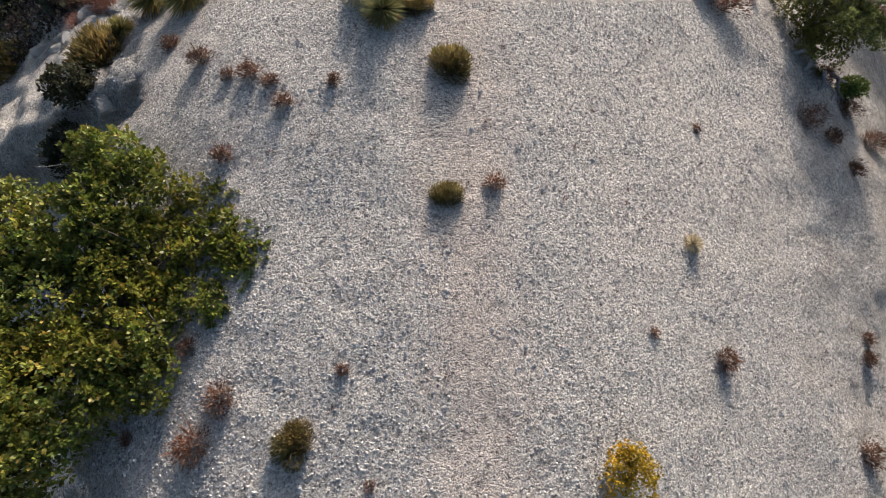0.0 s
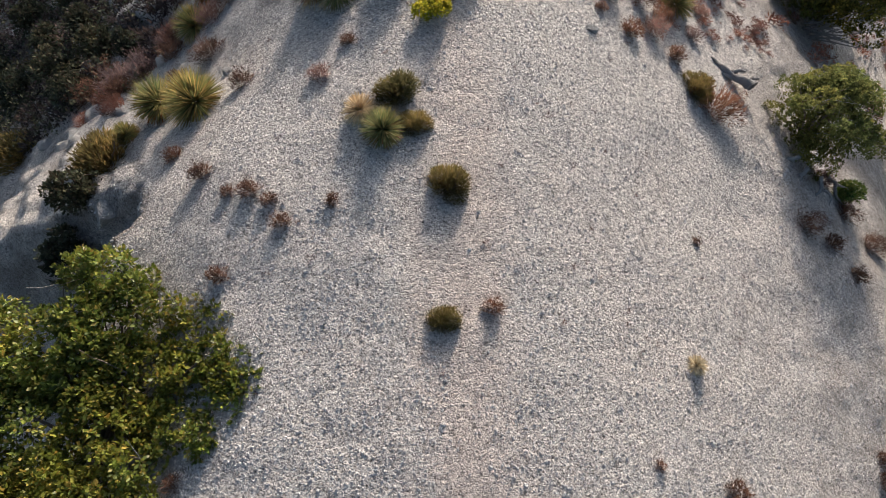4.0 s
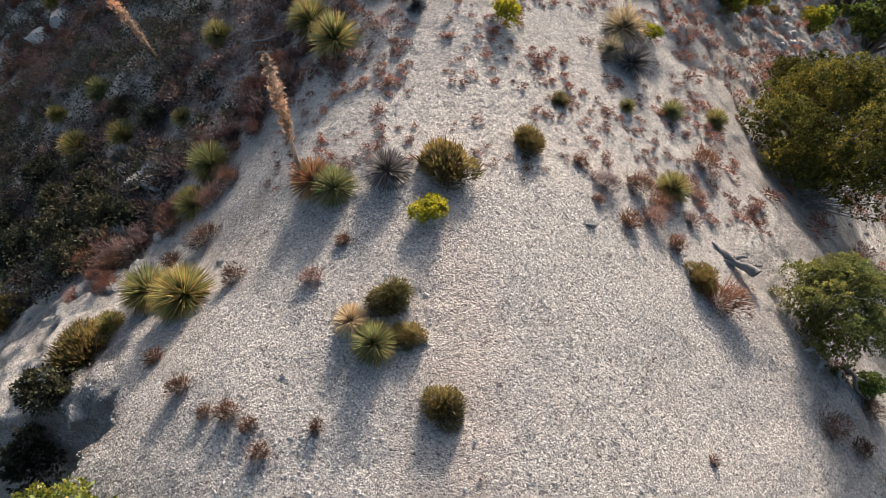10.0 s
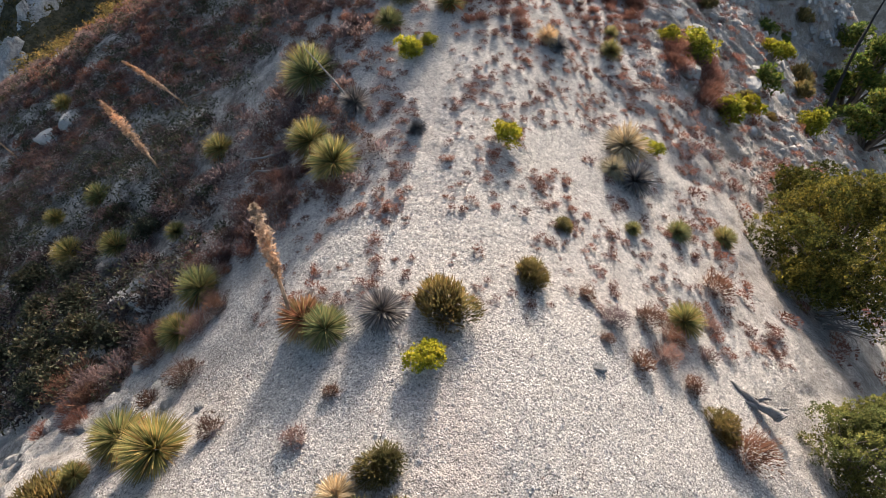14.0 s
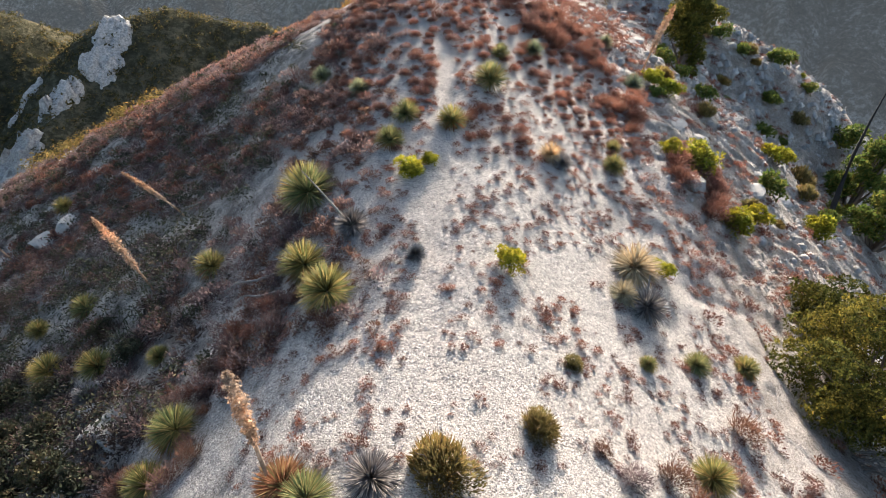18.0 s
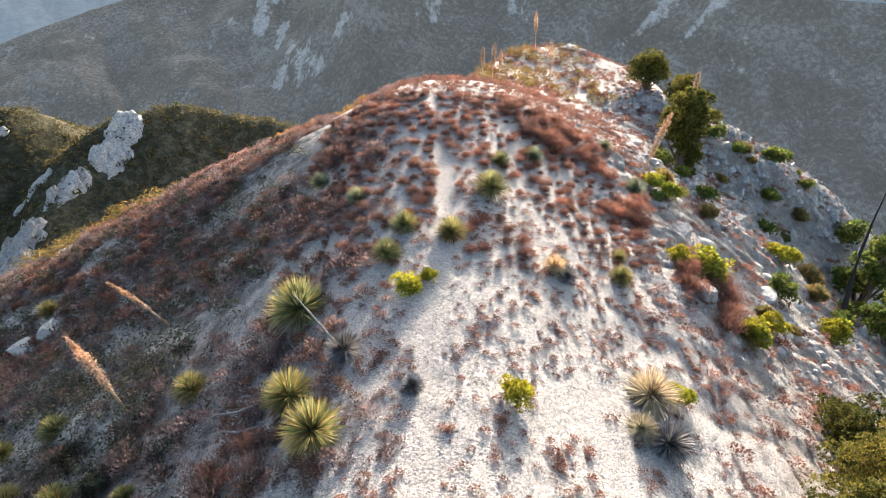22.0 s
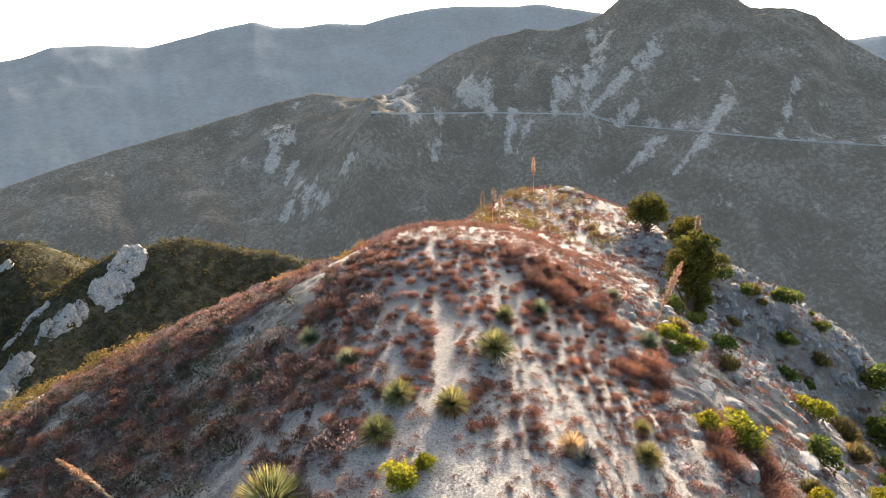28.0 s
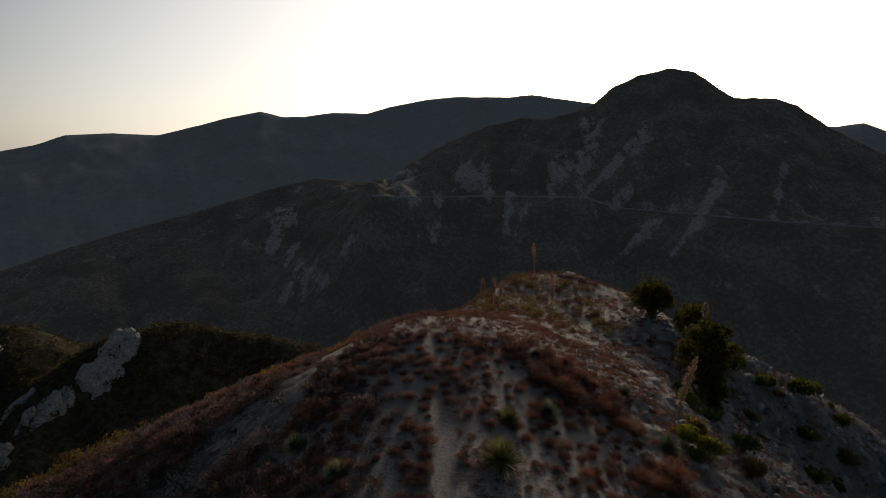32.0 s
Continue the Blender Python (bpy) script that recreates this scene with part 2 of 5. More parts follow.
GRAVEL = gravel_material()
PEBBLE = stone_material("loose_granite_chips", (0.3, 0.275, 0.255), (0.68, 0.635, 0.59), 6)
ROCK = stone_material("pale_granite", (0.2, 0.185, 0.17), (0.44, 0.415, 0.38), 1.6)
CRAG = stone_material("weathered_white_granite", (0.24, 0.22, 0.195), (0.45, 0.42, 0.38), 0.9, 0.6, 0.5)
DEADWOOD = stone_material("bleached_dead_wood", (0.11, 0.1, 0.09), (0.27, 0.25, 0.23), 5)
BARK = stone_material("brown_bark", (0.08, 0.06, 0.045), (0.18, 0.14, 0.11), 6)
CHAR = stone_material("charred_bark", (0.012, 0.011, 0.01), (0.035, 0.032, 0.03), 4)
# twigs for the gully only, coloured darker in place of its shade
TWIG_SHADED = leaf_material("shade_darkened_twigs", [(0.045, 0.036, 0.036), (0.058, 0.045, 0.044), (0.075, 0.056, 0.053)], 0.35)
STRAW = leaf_material("dried_flower_stalk", [(0.32, 0.205, 0.14), (0.45, 0.305, 0.21), (0.56, 0.41, 0.3)], 0.3)
YUCCA_GREEN = leaf_material("yucca_leaf", [(0.09, 0.115, 0.05), (0.15, 0.175, 0.07), (0.22, 0.225, 0.085), (0.34, 0.29, 0.12), (0.32, 0.22, 0.09)], tip=(0.4, 0.31, 0.13))
YUCCA_BLUE = leaf_material("grey_green_yucca_leaf", [(0.12, 0.16, 0.11), (0.18, 0.22, 0.15), (0.3, 0.3, 0.17)], tip=(0.36, 0.33, 0.19))
YUCCA_STRAW = leaf_material("dry_straw_leaf", [(0.34, 0.26, 0.15), (0.45, 0.37, 0.24), (0.5, 0.42, 0.3)], 0.25)
YUCCA_RED = leaf_material("reddened_yucca_leaf", [(0.2, 0.07, 0.04), (0.3, 0.14, 0.07), (0.24, 0.2, 0.08)], 0.3, tip=(0.36, 0.2, 0.13))
YUCCA_GREY = leaf_material("dead_grey_leaf", [(0.09, 0.09, 0.1), (0.16, 0.16, 0.175), (0.27, 0.265, 0.265)], 0.15)
TWIG_RED = leaf_material("dry_buckwheat", [(0.115, 0.055, 0.045), (0.175, 0.083, 0.066), (0.235, 0.117, 0.092), (0.25, 0.155, 0.118)], 0.36)
TWIG_DARK = leaf_material("dark_dry_twigs", [(0.09, 0.05, 0.04), (0.13, 0.07, 0.052), (0.18, 0.1, 0.072), (0.18, 0.13, 0.092)], 0.4)
TWIG_BROWN = leaf_material("dry_brown_brush", [(0.13, 0.09, 0.088), (0.17, 0.112, 0.108), (0.21, 0.138, 0.13), (0.215, 0.155, 0.142)], 0.48)
TWIG_GOLD = leaf_material("golden_dry_brush", [(0.22, 0.125, 0.04), (0.28, 0.165, 0.055), (0.17, 0.12, 0.045)], 0.35)
LEAF_OLIVE = leaf_material("olive_leaf", [(0.1, 0.088, 0.034), (0.155, 0.13, 0.05), (0.205, 0.162, 0.064), (0.24, 0.165, 0.075)], 0.45)
LEAF_GREEN = leaf_material("dark_green_leaf", [(0.05, 0.08, 0.02), (0.09, 0.13, 0.03), (0.14, 0.17, 0.04), (0.22, 0.2, 0.05)])
LEAF_MANZANITA = leaf_material("manzanita_leaf", [(0.07, 0.095, 0.018), (0.105, 0.135, 0.024), (0.135, 0.16, 0.028), (0.16, 0.18, 0.03), (0.19, 0.19, 0.034), (0.26, 0.19, 0.045)], 0.35, 0.45)
# dark scrub leaf, deepened further in colour for the gully's shade
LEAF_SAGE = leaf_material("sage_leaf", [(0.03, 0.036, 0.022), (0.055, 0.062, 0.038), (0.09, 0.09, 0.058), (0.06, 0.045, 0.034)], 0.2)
LEAF_GOLD = leaf_material("golden_brush_leaf", [(0.12, 0.1, 0.03), (0.19, 0.135, 0.042), (0.25, 0.165, 0.055)])
LEAF_OAK = leaf_material("oak_leaf", [(0.03, 0.036, 0.01), (0.06, 0.067, 0.016), (0.1, 0.098, 0.021), (0.16, 0.135, 0.027)], 0.25)
LEAF_TREE = leaf_material("evergreen_tree_leaf", [(0.045, 0.05, 0.014), (0.085, 0.09, 0.02), (0.14, 0.13, 0.028), (0.21, 0.17, 0.035)], 0.35)
LEAF_LIGHT = leaf_material("light_green_leaf", [(0.1, 0.11, 0.035), (0.15, 0.16, 0.048), (0.2, 0.2, 0.06), (0.26, 0.23, 0.075)], 0.5)
LEAF_BRIGHT = leaf_material("yellow_green_leaf", [(0.13, 0.145, 0.014), (0.22, 0.23, 0.02), (0.33, 0.31, 0.03), (0.42, 0.36, 0.05)])
LEAF_YELLOW = leaf_material("yellow_flower_head", [(0.42, 0.26, 0.02), (0.5, 0.32, 0.03), (0.2, 0.17, 0.04)])
LEAF_FAR = leaf_material("chaparral_leaf", [(0.04, 0.043, 0.02), (0.075, 0.07, 0.03), (0.125, 0.1, 0.04), (0.18, 0.125, 0.05)], 0.4)
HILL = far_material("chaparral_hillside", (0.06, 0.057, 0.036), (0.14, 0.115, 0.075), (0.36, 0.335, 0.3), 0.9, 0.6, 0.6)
MOUNTAIN = far_material("hazed_chaparral_mountainside", (0.1, 0.086, 0.065), (0.25, 0.22, 0.185), (0.45, 0.41, 0.36), 2.0, 0.585, 0.55, 0.5, 0.8)
RANGE = far_material("hazed_far_range", (0.1, 0.112, 0.125), (0.122, 0.132, 0.145), (0.2, 0.205, 0.21), 9.0, 0.66, 0.3, 0.3, 0.5)
# distance haze as a faint emission on both, plus a blue-tinted range colour
for far, haze_tint, haze_glow in ((MOUNTAIN, (0.9, 0.95, 1.0, 1), 0.012), (RANGE, (0.76, 0.9, 1.0, 1), 0.034)):
    far.node_tree.nodes["Principled BSDF"].inputs["Emission Color"].default_value = haze_tint
    far.node_tree.nodes["Principled BSDF"].inputs["Emission Strength"].default_value = haze_glow
ASPHALT = stone_material("asphalt", (0.09, 0.09, 0.09), (0.14, 0.14, 0.14), 1)
CONCRETE = stone_material("pale_concrete", (0.34, 0.32, 0.29), (0.46, 0.44, 0.41), 1)


# ---- mesh helpers ----
def mesh_np(name, verts, faces, mat, smooth=False):
    verts, faces = np.asarray(verts, dtype=np.float32), np.asarray(faces, dtype=np.int32)
    me = bpy.data.meshes.new(name)
    k = faces.shape[1]
    me.vertices.add(len(verts))
    me.vertices.foreach_set("co", verts.ravel())
    me.loops.add(faces.size)
    me.loops.foreach_set("vertex_index", faces.ravel())
    me.polygons.add(len(faces))
    me.polygons.foreach_set("loop_start", np.arange(0, faces.size, k, dtype=np.int32))
    me.polygons.foreach_set("loop_total", np.full(len(faces), k, dtype=np.int32))
    if smooth:
        me.polygons.foreach_set("use_smooth", np.ones(len(faces), dtype=bool))
    me.materials.append(mat)
    me.update(calc_edges=True)
    return me


def child(name, me, parent, label=""):
    ob = new(name, me)
    ob.parent = parent
    return tagged(ob, label)


def joined(pieces):
    vs, fs, n = [], [], 0
    for v, f in pieces:
        vs.append(v)
        fs.append(np.asarray(f) + n)
        n += len(v)
    return np.concatenate(vs), np.concatenate(fs)


def grid_faces(nu, nv):
    i = np.arange(nu * nv).reshape(nu, nv)
    return np.stack([i[:-1, :-1], i[1:, :-1], i[1:, 1:], i[:-1, 1:]], -1).reshape(-1, 4)


def rng_of(k):
    return np.random.default_rng(k)


def hash2(i, j, seed):
    h = np.sin(i * 127.1 + j * 311.7 + seed * 74.7) * 43758.5453
    return h - np.floor(h)


def vnoise(x, y, seed=0):
    """Smooth value noise from -1 to 1."""
    xi, yi = np.floor(x), np.floor(y)
    u, v = x - xi, y - yi
    u, v = u * u * (3 - 2 * u), v * v * (3 - 2 * v)
    a, b = hash2(xi, yi, seed), hash2(xi + 1, yi, seed)
    c, d = hash2(xi, yi + 1, seed), hash2(xi + 1, yi + 1, seed)
    return 2 * ((a * (1 - u) + b * u) * (1 - v) + (c * (1 - u) + d * u) * v) - 1


def fnoise(x, y, seed=0, octaves=4):
    s, amp, tot = 0, 1.0, 0
    for k in range(octaves):
        s, tot = s + amp * vnoise(x * 2 ** k + 17.3 * k, y * 2 ** k - 9.1 * k, seed + k), tot + amp
        amp *= 0.5
    return s / tot


def tube(points, radii, sides=7):
    """A round limb through the points."""
    p = np.asarray(points, dtype=float)
    d = np.gradient(p, axis=0)
    d /= np.linalg.norm(d, axis=1)[:, None] + 1e-9
    ref = np.where(np.abs(d[:, 2:3]) > 0.9, np.array([[1.0, 0, 0]]), np.array([[0, 0, 1.0]]))
    s = np.cross(d, ref)
    s /= np.linalg.norm(s, axis=1)[:, None]
    q = np.cross(s, d)
    ang = np.linspace(0, 2 * np.pi, sides, endpoint=False)
    ring = p[:, None] + np.asarray(radii)[:, None, None] * (s[:, None] * np.cos(ang)[None, :, None] + q[:, None] * np.sin(ang)[None, :, None])
    f = []
    for i in range(len(p) - 1):
        for j in range(sides):
            k = (j + 1) % sides
            f.append((i * sides + j, i * sides + k, (i + 1) * sides + k, (i + 1) * sides + j))
    return ring.reshape(-1, 3), np.array(f)


def sp(u, k):
    return k * np.logaddexp(0, np.asarray(u) / k)


def step(u):
    u = np.clip(u, 0, 1)
    return u * u * (3 - 2 * u)


CREST_Y = [-40, -15, 0, 5, 9, 12, 15, 18, 22, 26, 29.5, 32, 35, 39, 45, 51, 56, 59, 64, 75, 110]
CREST_Z = [-6, -1.4, -0.36, -0.27, -0.2, -0.42, -0.36, -0.1, 0.35, 0.8, 1.35, 1.35, 0.7, -0.7, -2.2, -2.4, -1.9, -2.8, -6, -16, -50]


def crest(y):
    return sum(np.interp(np.asarray(y) + d, CREST_Y, CREST_Z) for d in (-1.5, -0.75, 0, 0.75, 1.5)) / 5


def bend(y):
    return 0.2 + 0.42 * sp(np.asarray(y) - 32, 2.5)


def height(x, y):
    u = x - bend(y)
    w = x - 0.2 - (0.3 + 0.55 * step((y - 38) / 10)) * (bend(y) - 0.2)
    edge = 1.9 + 1.7 * step((9 - y) / 5)
    z = crest(y) - 0.62 * sp(-w - edge, 0.7) + 0.12 * sp(-w - 9, 1.0)
    z = z - 0.44 * sp(u - 1.2, 0.9) - 0.3 * sp(u - 9.0, 0.8)
    z = z + 0.7 * np.exp(-((x + 7.2) / 2.4) ** 2 - ((y - 7.0) / 1.8) ** 2)
    z = z - 1.5 * step((-x - 5.2 - 0.35 * np.sin(2.1 * y) - 0.2 * np.sin(5.3 * y + 1) - 0.12 * np.sin(13 * y)) / 0.45) * step((6.0 - y) / 1.6)
    z = z + 3.2 * np.exp(-((y - 45) / 5.5) ** 2) * step((x - 8) / 10) + 1.5 * np.exp(-((y - 38) / 7) ** 2) * step((-x - 2) / 8)
    return z + 2.6 * np.exp(-((y - 45) / 6.0) ** 2) * step((x - 14) / 16)


def ground_z(x, y):
    x, y = np.asarray(x, dtype=float), np.asarray(y, dtype=float)
    z = height(x, y)
    wild = step((np.abs(x - bend(y)) - 3.0) / 5)
    z = z + 0.05 * fnoise(x * 0.7, y * 0.7, 3) + 0.018 * fnoise(x * 3.6, y * 3.6, 5, 3) - 0.025 * np.clip(fnoise(x * 4.3, y * 4.3, 6, 2) - 0.25, 0, 1) + (0.3 * fnoise(x * 0.33, y * 0.33, 8) + 0.1 * fnoise(x * 1.3, y * 1.3, 9)) * wild
    # ribs and runnels on the broken east flank, a crumbling scarp to the west
    east = step((x - bend(y) - 4.5) / 4) * step((y - 14) / 6)
    z = z + east * (0.5 * (0.35 - np.abs(fnoise(x * 0.22 + 3, y * 0.75, 81, 3))) + 0.16 * (0.3 - np.abs(fnoise(x * 0.9, y * 2.1, 83, 3))))
    z = z + step((x - 13) / 4) * step((y - 28) / 5) * (0.9 * (0.3 - np.abs(fnoise(x * 0.3, y * 0.5 + 7, 82, 4))) + 0.25 * fnoise(x * 1.2, y * 1.2, 84, 3))
    west = step((-x - 4.6) / 0.8) * step((12.5 - y) / 3)
    z = z + west * (0.3 * np.abs(fnoise(x * 1.1, y * 1.4, 85, 4)) + 0.12 * fnoise(x * 3.3, y * 3.3, 87, 3) - 0.12)
    # a faint worn trail along the crest, with footprints beside it
    tr = np.exp(-((x - 0.35 - 0.25 * np.sin(y * 0.35)) / 0.35) ** 2)
    return z - 0.035 * tr * step((y - 8) / 6)


def at(x, y, sink=0.0):
    return float(ground_z(x, y)) - sink


# ---- ground: the ridge ----
def spread(lo, d0, d1, hi, fine, grow=1.07):
    out = list(np.arange(d0, d1, fine))
    s = fine
    while out[-1] < hi:
        s *= grow
        out.append(out[-1] + s)
    s = fine
    while out[0] > lo:
        s *= grow
        out.insert(0, out[0] - s)
    return np.array(out)


gx = spread(-75, -8.0, 12.5, 75, 0.11, 1.055)
gy = spread(-45, -3, 32, 118, 0.11, 1.055)
X, Y = np.meshgrid(gx, gy, indexing="ij")
Z = ground_z(X, Y)
ground = new("ground", mesh_np("ground", np.stack([X, Y, Z], -1).reshape(-1, 3), grid_faces(len(gx), len(gy)), GRAVEL, True))
tagged(ground, "pale decomposed granite gravel on a narrow mountain ridge", "ground", kind="structure")

# ---- distant mountains: slopes, a road bench, a hazy range behind ----
NEAR_AZ = [-38.9, -32.9, -26.1, -17.0, -12.6, -8.2, -5.4, -3.6, 0.9, 4.9, 7.6, 9.8, 13.1, 14.6, 16.1, 18.6, 21.5, 23.4, 25.9, 26.8, 29.9, 31.6, 34.5, 38.0]
NEAR_EL = [-9.35, -7.64, -6.0, -3.49, -2.29, -2.9, -3.26, -1.4, 1.0, 2.65, 3.44, 3.37, 4.01, 4.51, 5.77, 6.95, 7.35, 6.96, 5.14, 4.48, 4.44, 3.71, 1.54, -0.29]
FAR_AZ = [-37.9, -35.7, -33.5, -30.0, -26.5, -24.1, -20.7, -17.6, -15.6, -13.5, -10.8, -7.5, -5.2, -1.3, 1.5, 6.5, 8.7, 17.2, 27.0, 34.5, 36.3, 37.8]
FAR_EL = [0.15, 0.61, 1.45, 1.69, 1.54, 2.18, 3.15, 3.83, 3.39, 3.42, 3.82, 3.75, 4.41, 5.18, 5.39, 5.34, 5.52, 4.19, 2.67, 2.0, 2.26, 1.6]
ROAD_AZ = [-7.0, -4.8, 2.5, 14.1, 17.3, 24.8, 31.5, 36.3]
ROAD_EL = [-4.25, -4.54, -4.39, -4.43, -5.36, -5.76, -6.03, -6.07]
ROAD_R, NEAR_R, FAR_R = 650.0, 930.0, 3000.0


def tan_at(az, xs, ys):
    return np.tan(np.radians(np.interp(az, xs, ys)))


def road_radius(az):
    return ROAD_R + 25 * np.sin(np.radians(az * 9)) + 20 * np.sin(np.radians(az * 21 + 40))


def mountain_z(az, r):
    near_z = 8 + NEAR_R * tan_at(az, NEAR_AZ, NEAR_EL)
    far_z = 8 + FAR_R * tan_at(az, FAR_AZ, FAR_EL)
    rr = road_radius(az)
    has = step((az + 14) / 8)
    road_z = 8 + rr * tan_at(az, ROAD_AZ, ROAD_EL)
    road_z = has * road_z + (1 - has) * (0.55 * near_z - 0.45 * 230)
    stops = [(50, -42 + 0 * az), (100, -80 + 0 * az), (220, -165 + 0 * az), (380, -235 + 0 * az), (500, 0.45 * road_z - 0.55 * 235), (rr - 8, road_z), (rr + 8, road_z), (NEAR_R, near_z),
             (1250, np.minimum(near_z - 120, -60)), (1700, -270 + 0 * az), (2300, 0.4 * far_z - 100), (FAR_R, far_z), (4200, 0 * az - 100), (4900, 0 * az - 300)]
    z = np.zeros(np.broadcast(az, r).shape)
    for (r0, z0), (r1, z1) in zip(stops[:-1], stops[1:]):
        k = np.clip((r - r0) / (r1 - r0), 0, 1)
        z = np.where((r >= r0) & (r <= r1), z0 + (z1 - z0) * k, z)
    x, y = r * np.sin(np.radians(az)), r * np.cos(np.radians(az))
    hold = np.exp(-((r - rr) / 30) ** 2) * has
    top = np.exp(-((r - NEAR_R) / 60) ** 2) + np.exp(-((r - FAR_R) / 150) ** 2)
    big = 1 - np.abs(fnoise(x / 190, y / 330, 21, 4)) * 2
    small = fnoise(x / 45, y / 60, 31, 4) * np.where(r > 1250, 0.25, 1.0)
    amp = np.where(r > 1250, 0.5, np.clip(r / 900, 0.15, 1.0) * (0.35 + 0.65 * step((az + 22) / 14)))
    # ravines that run down the fall line
    s = np.radians(az) * 700
    sway = 45 * fnoise(r / 160, s / 260, 61, 3)
    cut_ = np.abs(fnoise((s + sway) / 105, r / 380, 63, 3))
    fine = np.abs(fnoise((s + 0.6 * sway) / 34, r / 110, 67, 3))
    z = z - (1 - hold) * (1 - np.clip(top, 0, 1)) * step((r - 150) / 250) * (17 * np.clip(1 - cut_ * 3.0, 0, 1) + 5 * np.clip(1 - fine * 3, 0, 1))
    return z + (1 - hold) * (1 - 0.85 * np.clip(top, 0, 1)) * amp * (38 * (big - 0.5) + 16 * small) + amp * 2.2 * fnoise(x / 14, y / 14, 41, 3) * (1 - hold) * (r < 1250)


az = np.concatenate([np.arange(-180, -48, 3.0), np.arange(-48, 48, 0.22), np.arange(48, 181, 3.0)])
rad = np.concatenate([np.geomspace(50, 375, 36), np.linspace(385, 945, 112), np.geomspace(960, 4800, 66)])
A, R = np.meshgrid(az, rad, indexing="ij")
MZ = mountain_z(A, R)
mv = np.stack([0.4 + R * np.sin(np.radians(A)), 9 + R * np.cos(np.radians(A)), MZ], -1)
# slides of pale rock: upper end, lower end (bearing, elevation), half width, all in degrees
SLIDES = [(-0.3, -5.2, -1.0, -9.1, 1.0), (6.7, -4.6, 6.3, -8.2, 0.75), (8.7, -5.2, 7.4, -7.9, 0.4), (17.7, -3.9, 16.8, -5.4, 1.2), (20.8, -7.0, 17.2, -10.6, 0.7), (24.4, -6.5, 21.9, -10.6, 0.46),
          (19.5, 1.8, 14.0, -4.3, 0.75), (14.5, 2.4, 13.5, -3.7, 1.2), (-16.1, -6.3, -17.2, -9.5, 1.3), (-9.2, -8.4, -10.7, -10.3, 0.5), (-15.0, -9.1, -16.0, -10.9, 0.6), (-13.9, -12.7, -16.6, -14.2, 1.7),
          (-4.2, -2.8, -2.6, -4.7, 1.7), (3.0, -2.5, 4.7, -4.3, 1.7), (11.7, -1.7, 10.8, -4.3, 1.4), (26.2, -3.0, 24.8, -5.8, 0.7), (31.1, -1.5, 30.6, -5.7, 0.6)]
EL = np.degrees(np.arctan2(MZ - 8, R))
SLIDE = 0.55 * np.exp(-((R - road_radius(A) - 10) / 16) ** 2) * step((A + 8) / 3)
for a0, e0, a1, e1, half in SLIDES:
    d = np.array([a1 - a0, e1 - e0])
    k = np.clip(((A - a0) * d[0] + (EL - e0) * d[1]) / (d @ d), 0, 1)
    away = np.hypot(A - a0 - k * d[0], EL - e0 - k * d[1]) / (half * (1.1 - 0.75 * k))
    SLIDE = np.maximum(SLIDE, np.clip(1.5 - away, 0, 1) * (R < 1000))
cut = int(np.searchsorted(rad, 1300))
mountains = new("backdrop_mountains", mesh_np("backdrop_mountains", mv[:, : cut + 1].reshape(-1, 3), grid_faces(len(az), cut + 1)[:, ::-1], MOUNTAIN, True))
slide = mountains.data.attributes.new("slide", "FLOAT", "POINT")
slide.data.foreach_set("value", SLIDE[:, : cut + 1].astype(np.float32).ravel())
hazed_far_range = new("backdrop_range", mesh_np("backdrop_range", mv[:, cut:].reshape(-1, 3), grid_faces(len(az), len(rad) - cut)[:, ::-1], RANGE, True))
tagged(hazed_far_range, "far mountain range under the evening sky, pale haze painted in", "mountain range", kind="structure")
tagged(mountains, "chaparral covered mountainsides with pale rock scars and deep canyons, faint haze painted in", "mountain", kind="structure")

ra = np.arange(-7.2, 40, 0.1)
rr_ = road_radius(ra)
rz = 8 + rr_ * tan_at(ra, ROAD_AZ, ROAD_EL)


def ribbon(offsets):
    rows = []
    for dr, dz in offsets:
        rows.append(np.stack([0.4 + (rr_ + dr) * np.sin(np.radians(ra)), 9 + (rr_ + dr) * np.cos(np.radians(ra)), rz + dz], -1))
    v = np.stack(rows, 1)
    return v.reshape(-1, 3), grid_faces(len(ra), len(offsets))


road = new("road", mesh_np("road", *ribbon([(-3.5, -6), (-3.3, 0.5), (3.4, 0.6), (3.8, -1)]), ASPHALT))
tagged(road, "grey asphalt mountain road cut across the slope", "road", kind="structure")
road_wall = new("road_wall", mesh_np("road_wall", *ribbon([(-3.8, -2), (-3.8, 1.2), (-3.4, 1.2), (-3.4, 0.3)]), CONCRETE))
tagged(road_wall, "pale low wall along the mountain road", "wall", kind="structure")

# ---- the spur hill with white crags ----
SPUR = [(-20, 158, -52), (-35, 147, -41), (-64, 138, -32), (-75, 131, -33), (-78, 114, -42), (-77, 96, -49), (-75, 66, -70)]
SPUR_WEST = [(-190, 165, -60), (-128, 145, -34), (-104, 138, -33), (-92, 128, -44)]
sx, sy = np.meshgrid(np.arange(-200, 12, 1.1), np.arange(46, 236, 1.1), indexing="ij")
sz = np.full(sx.shape, -400.0)
for line in (SPUR, SPUR_WEST):
    for p, q in zip(line[:-1], line[1:]):
        p, q = np.array(p, float), np.array(q, float)
        d = q[:2] - p[:2]
        k = np.clip(((sx - p[0]) * d[0] + (sy - p[1]) * d[1]) / (d @ d), 0, 1)
        dist = np.hypot(sx - p[0] - k * d[0], sy - p[1] - k * d[1])
        sz = np.maximum(sz, p[2] + k * (q[2] - p[2]) - 0.72 * np.sqrt(dist * dist + 9) + 2)
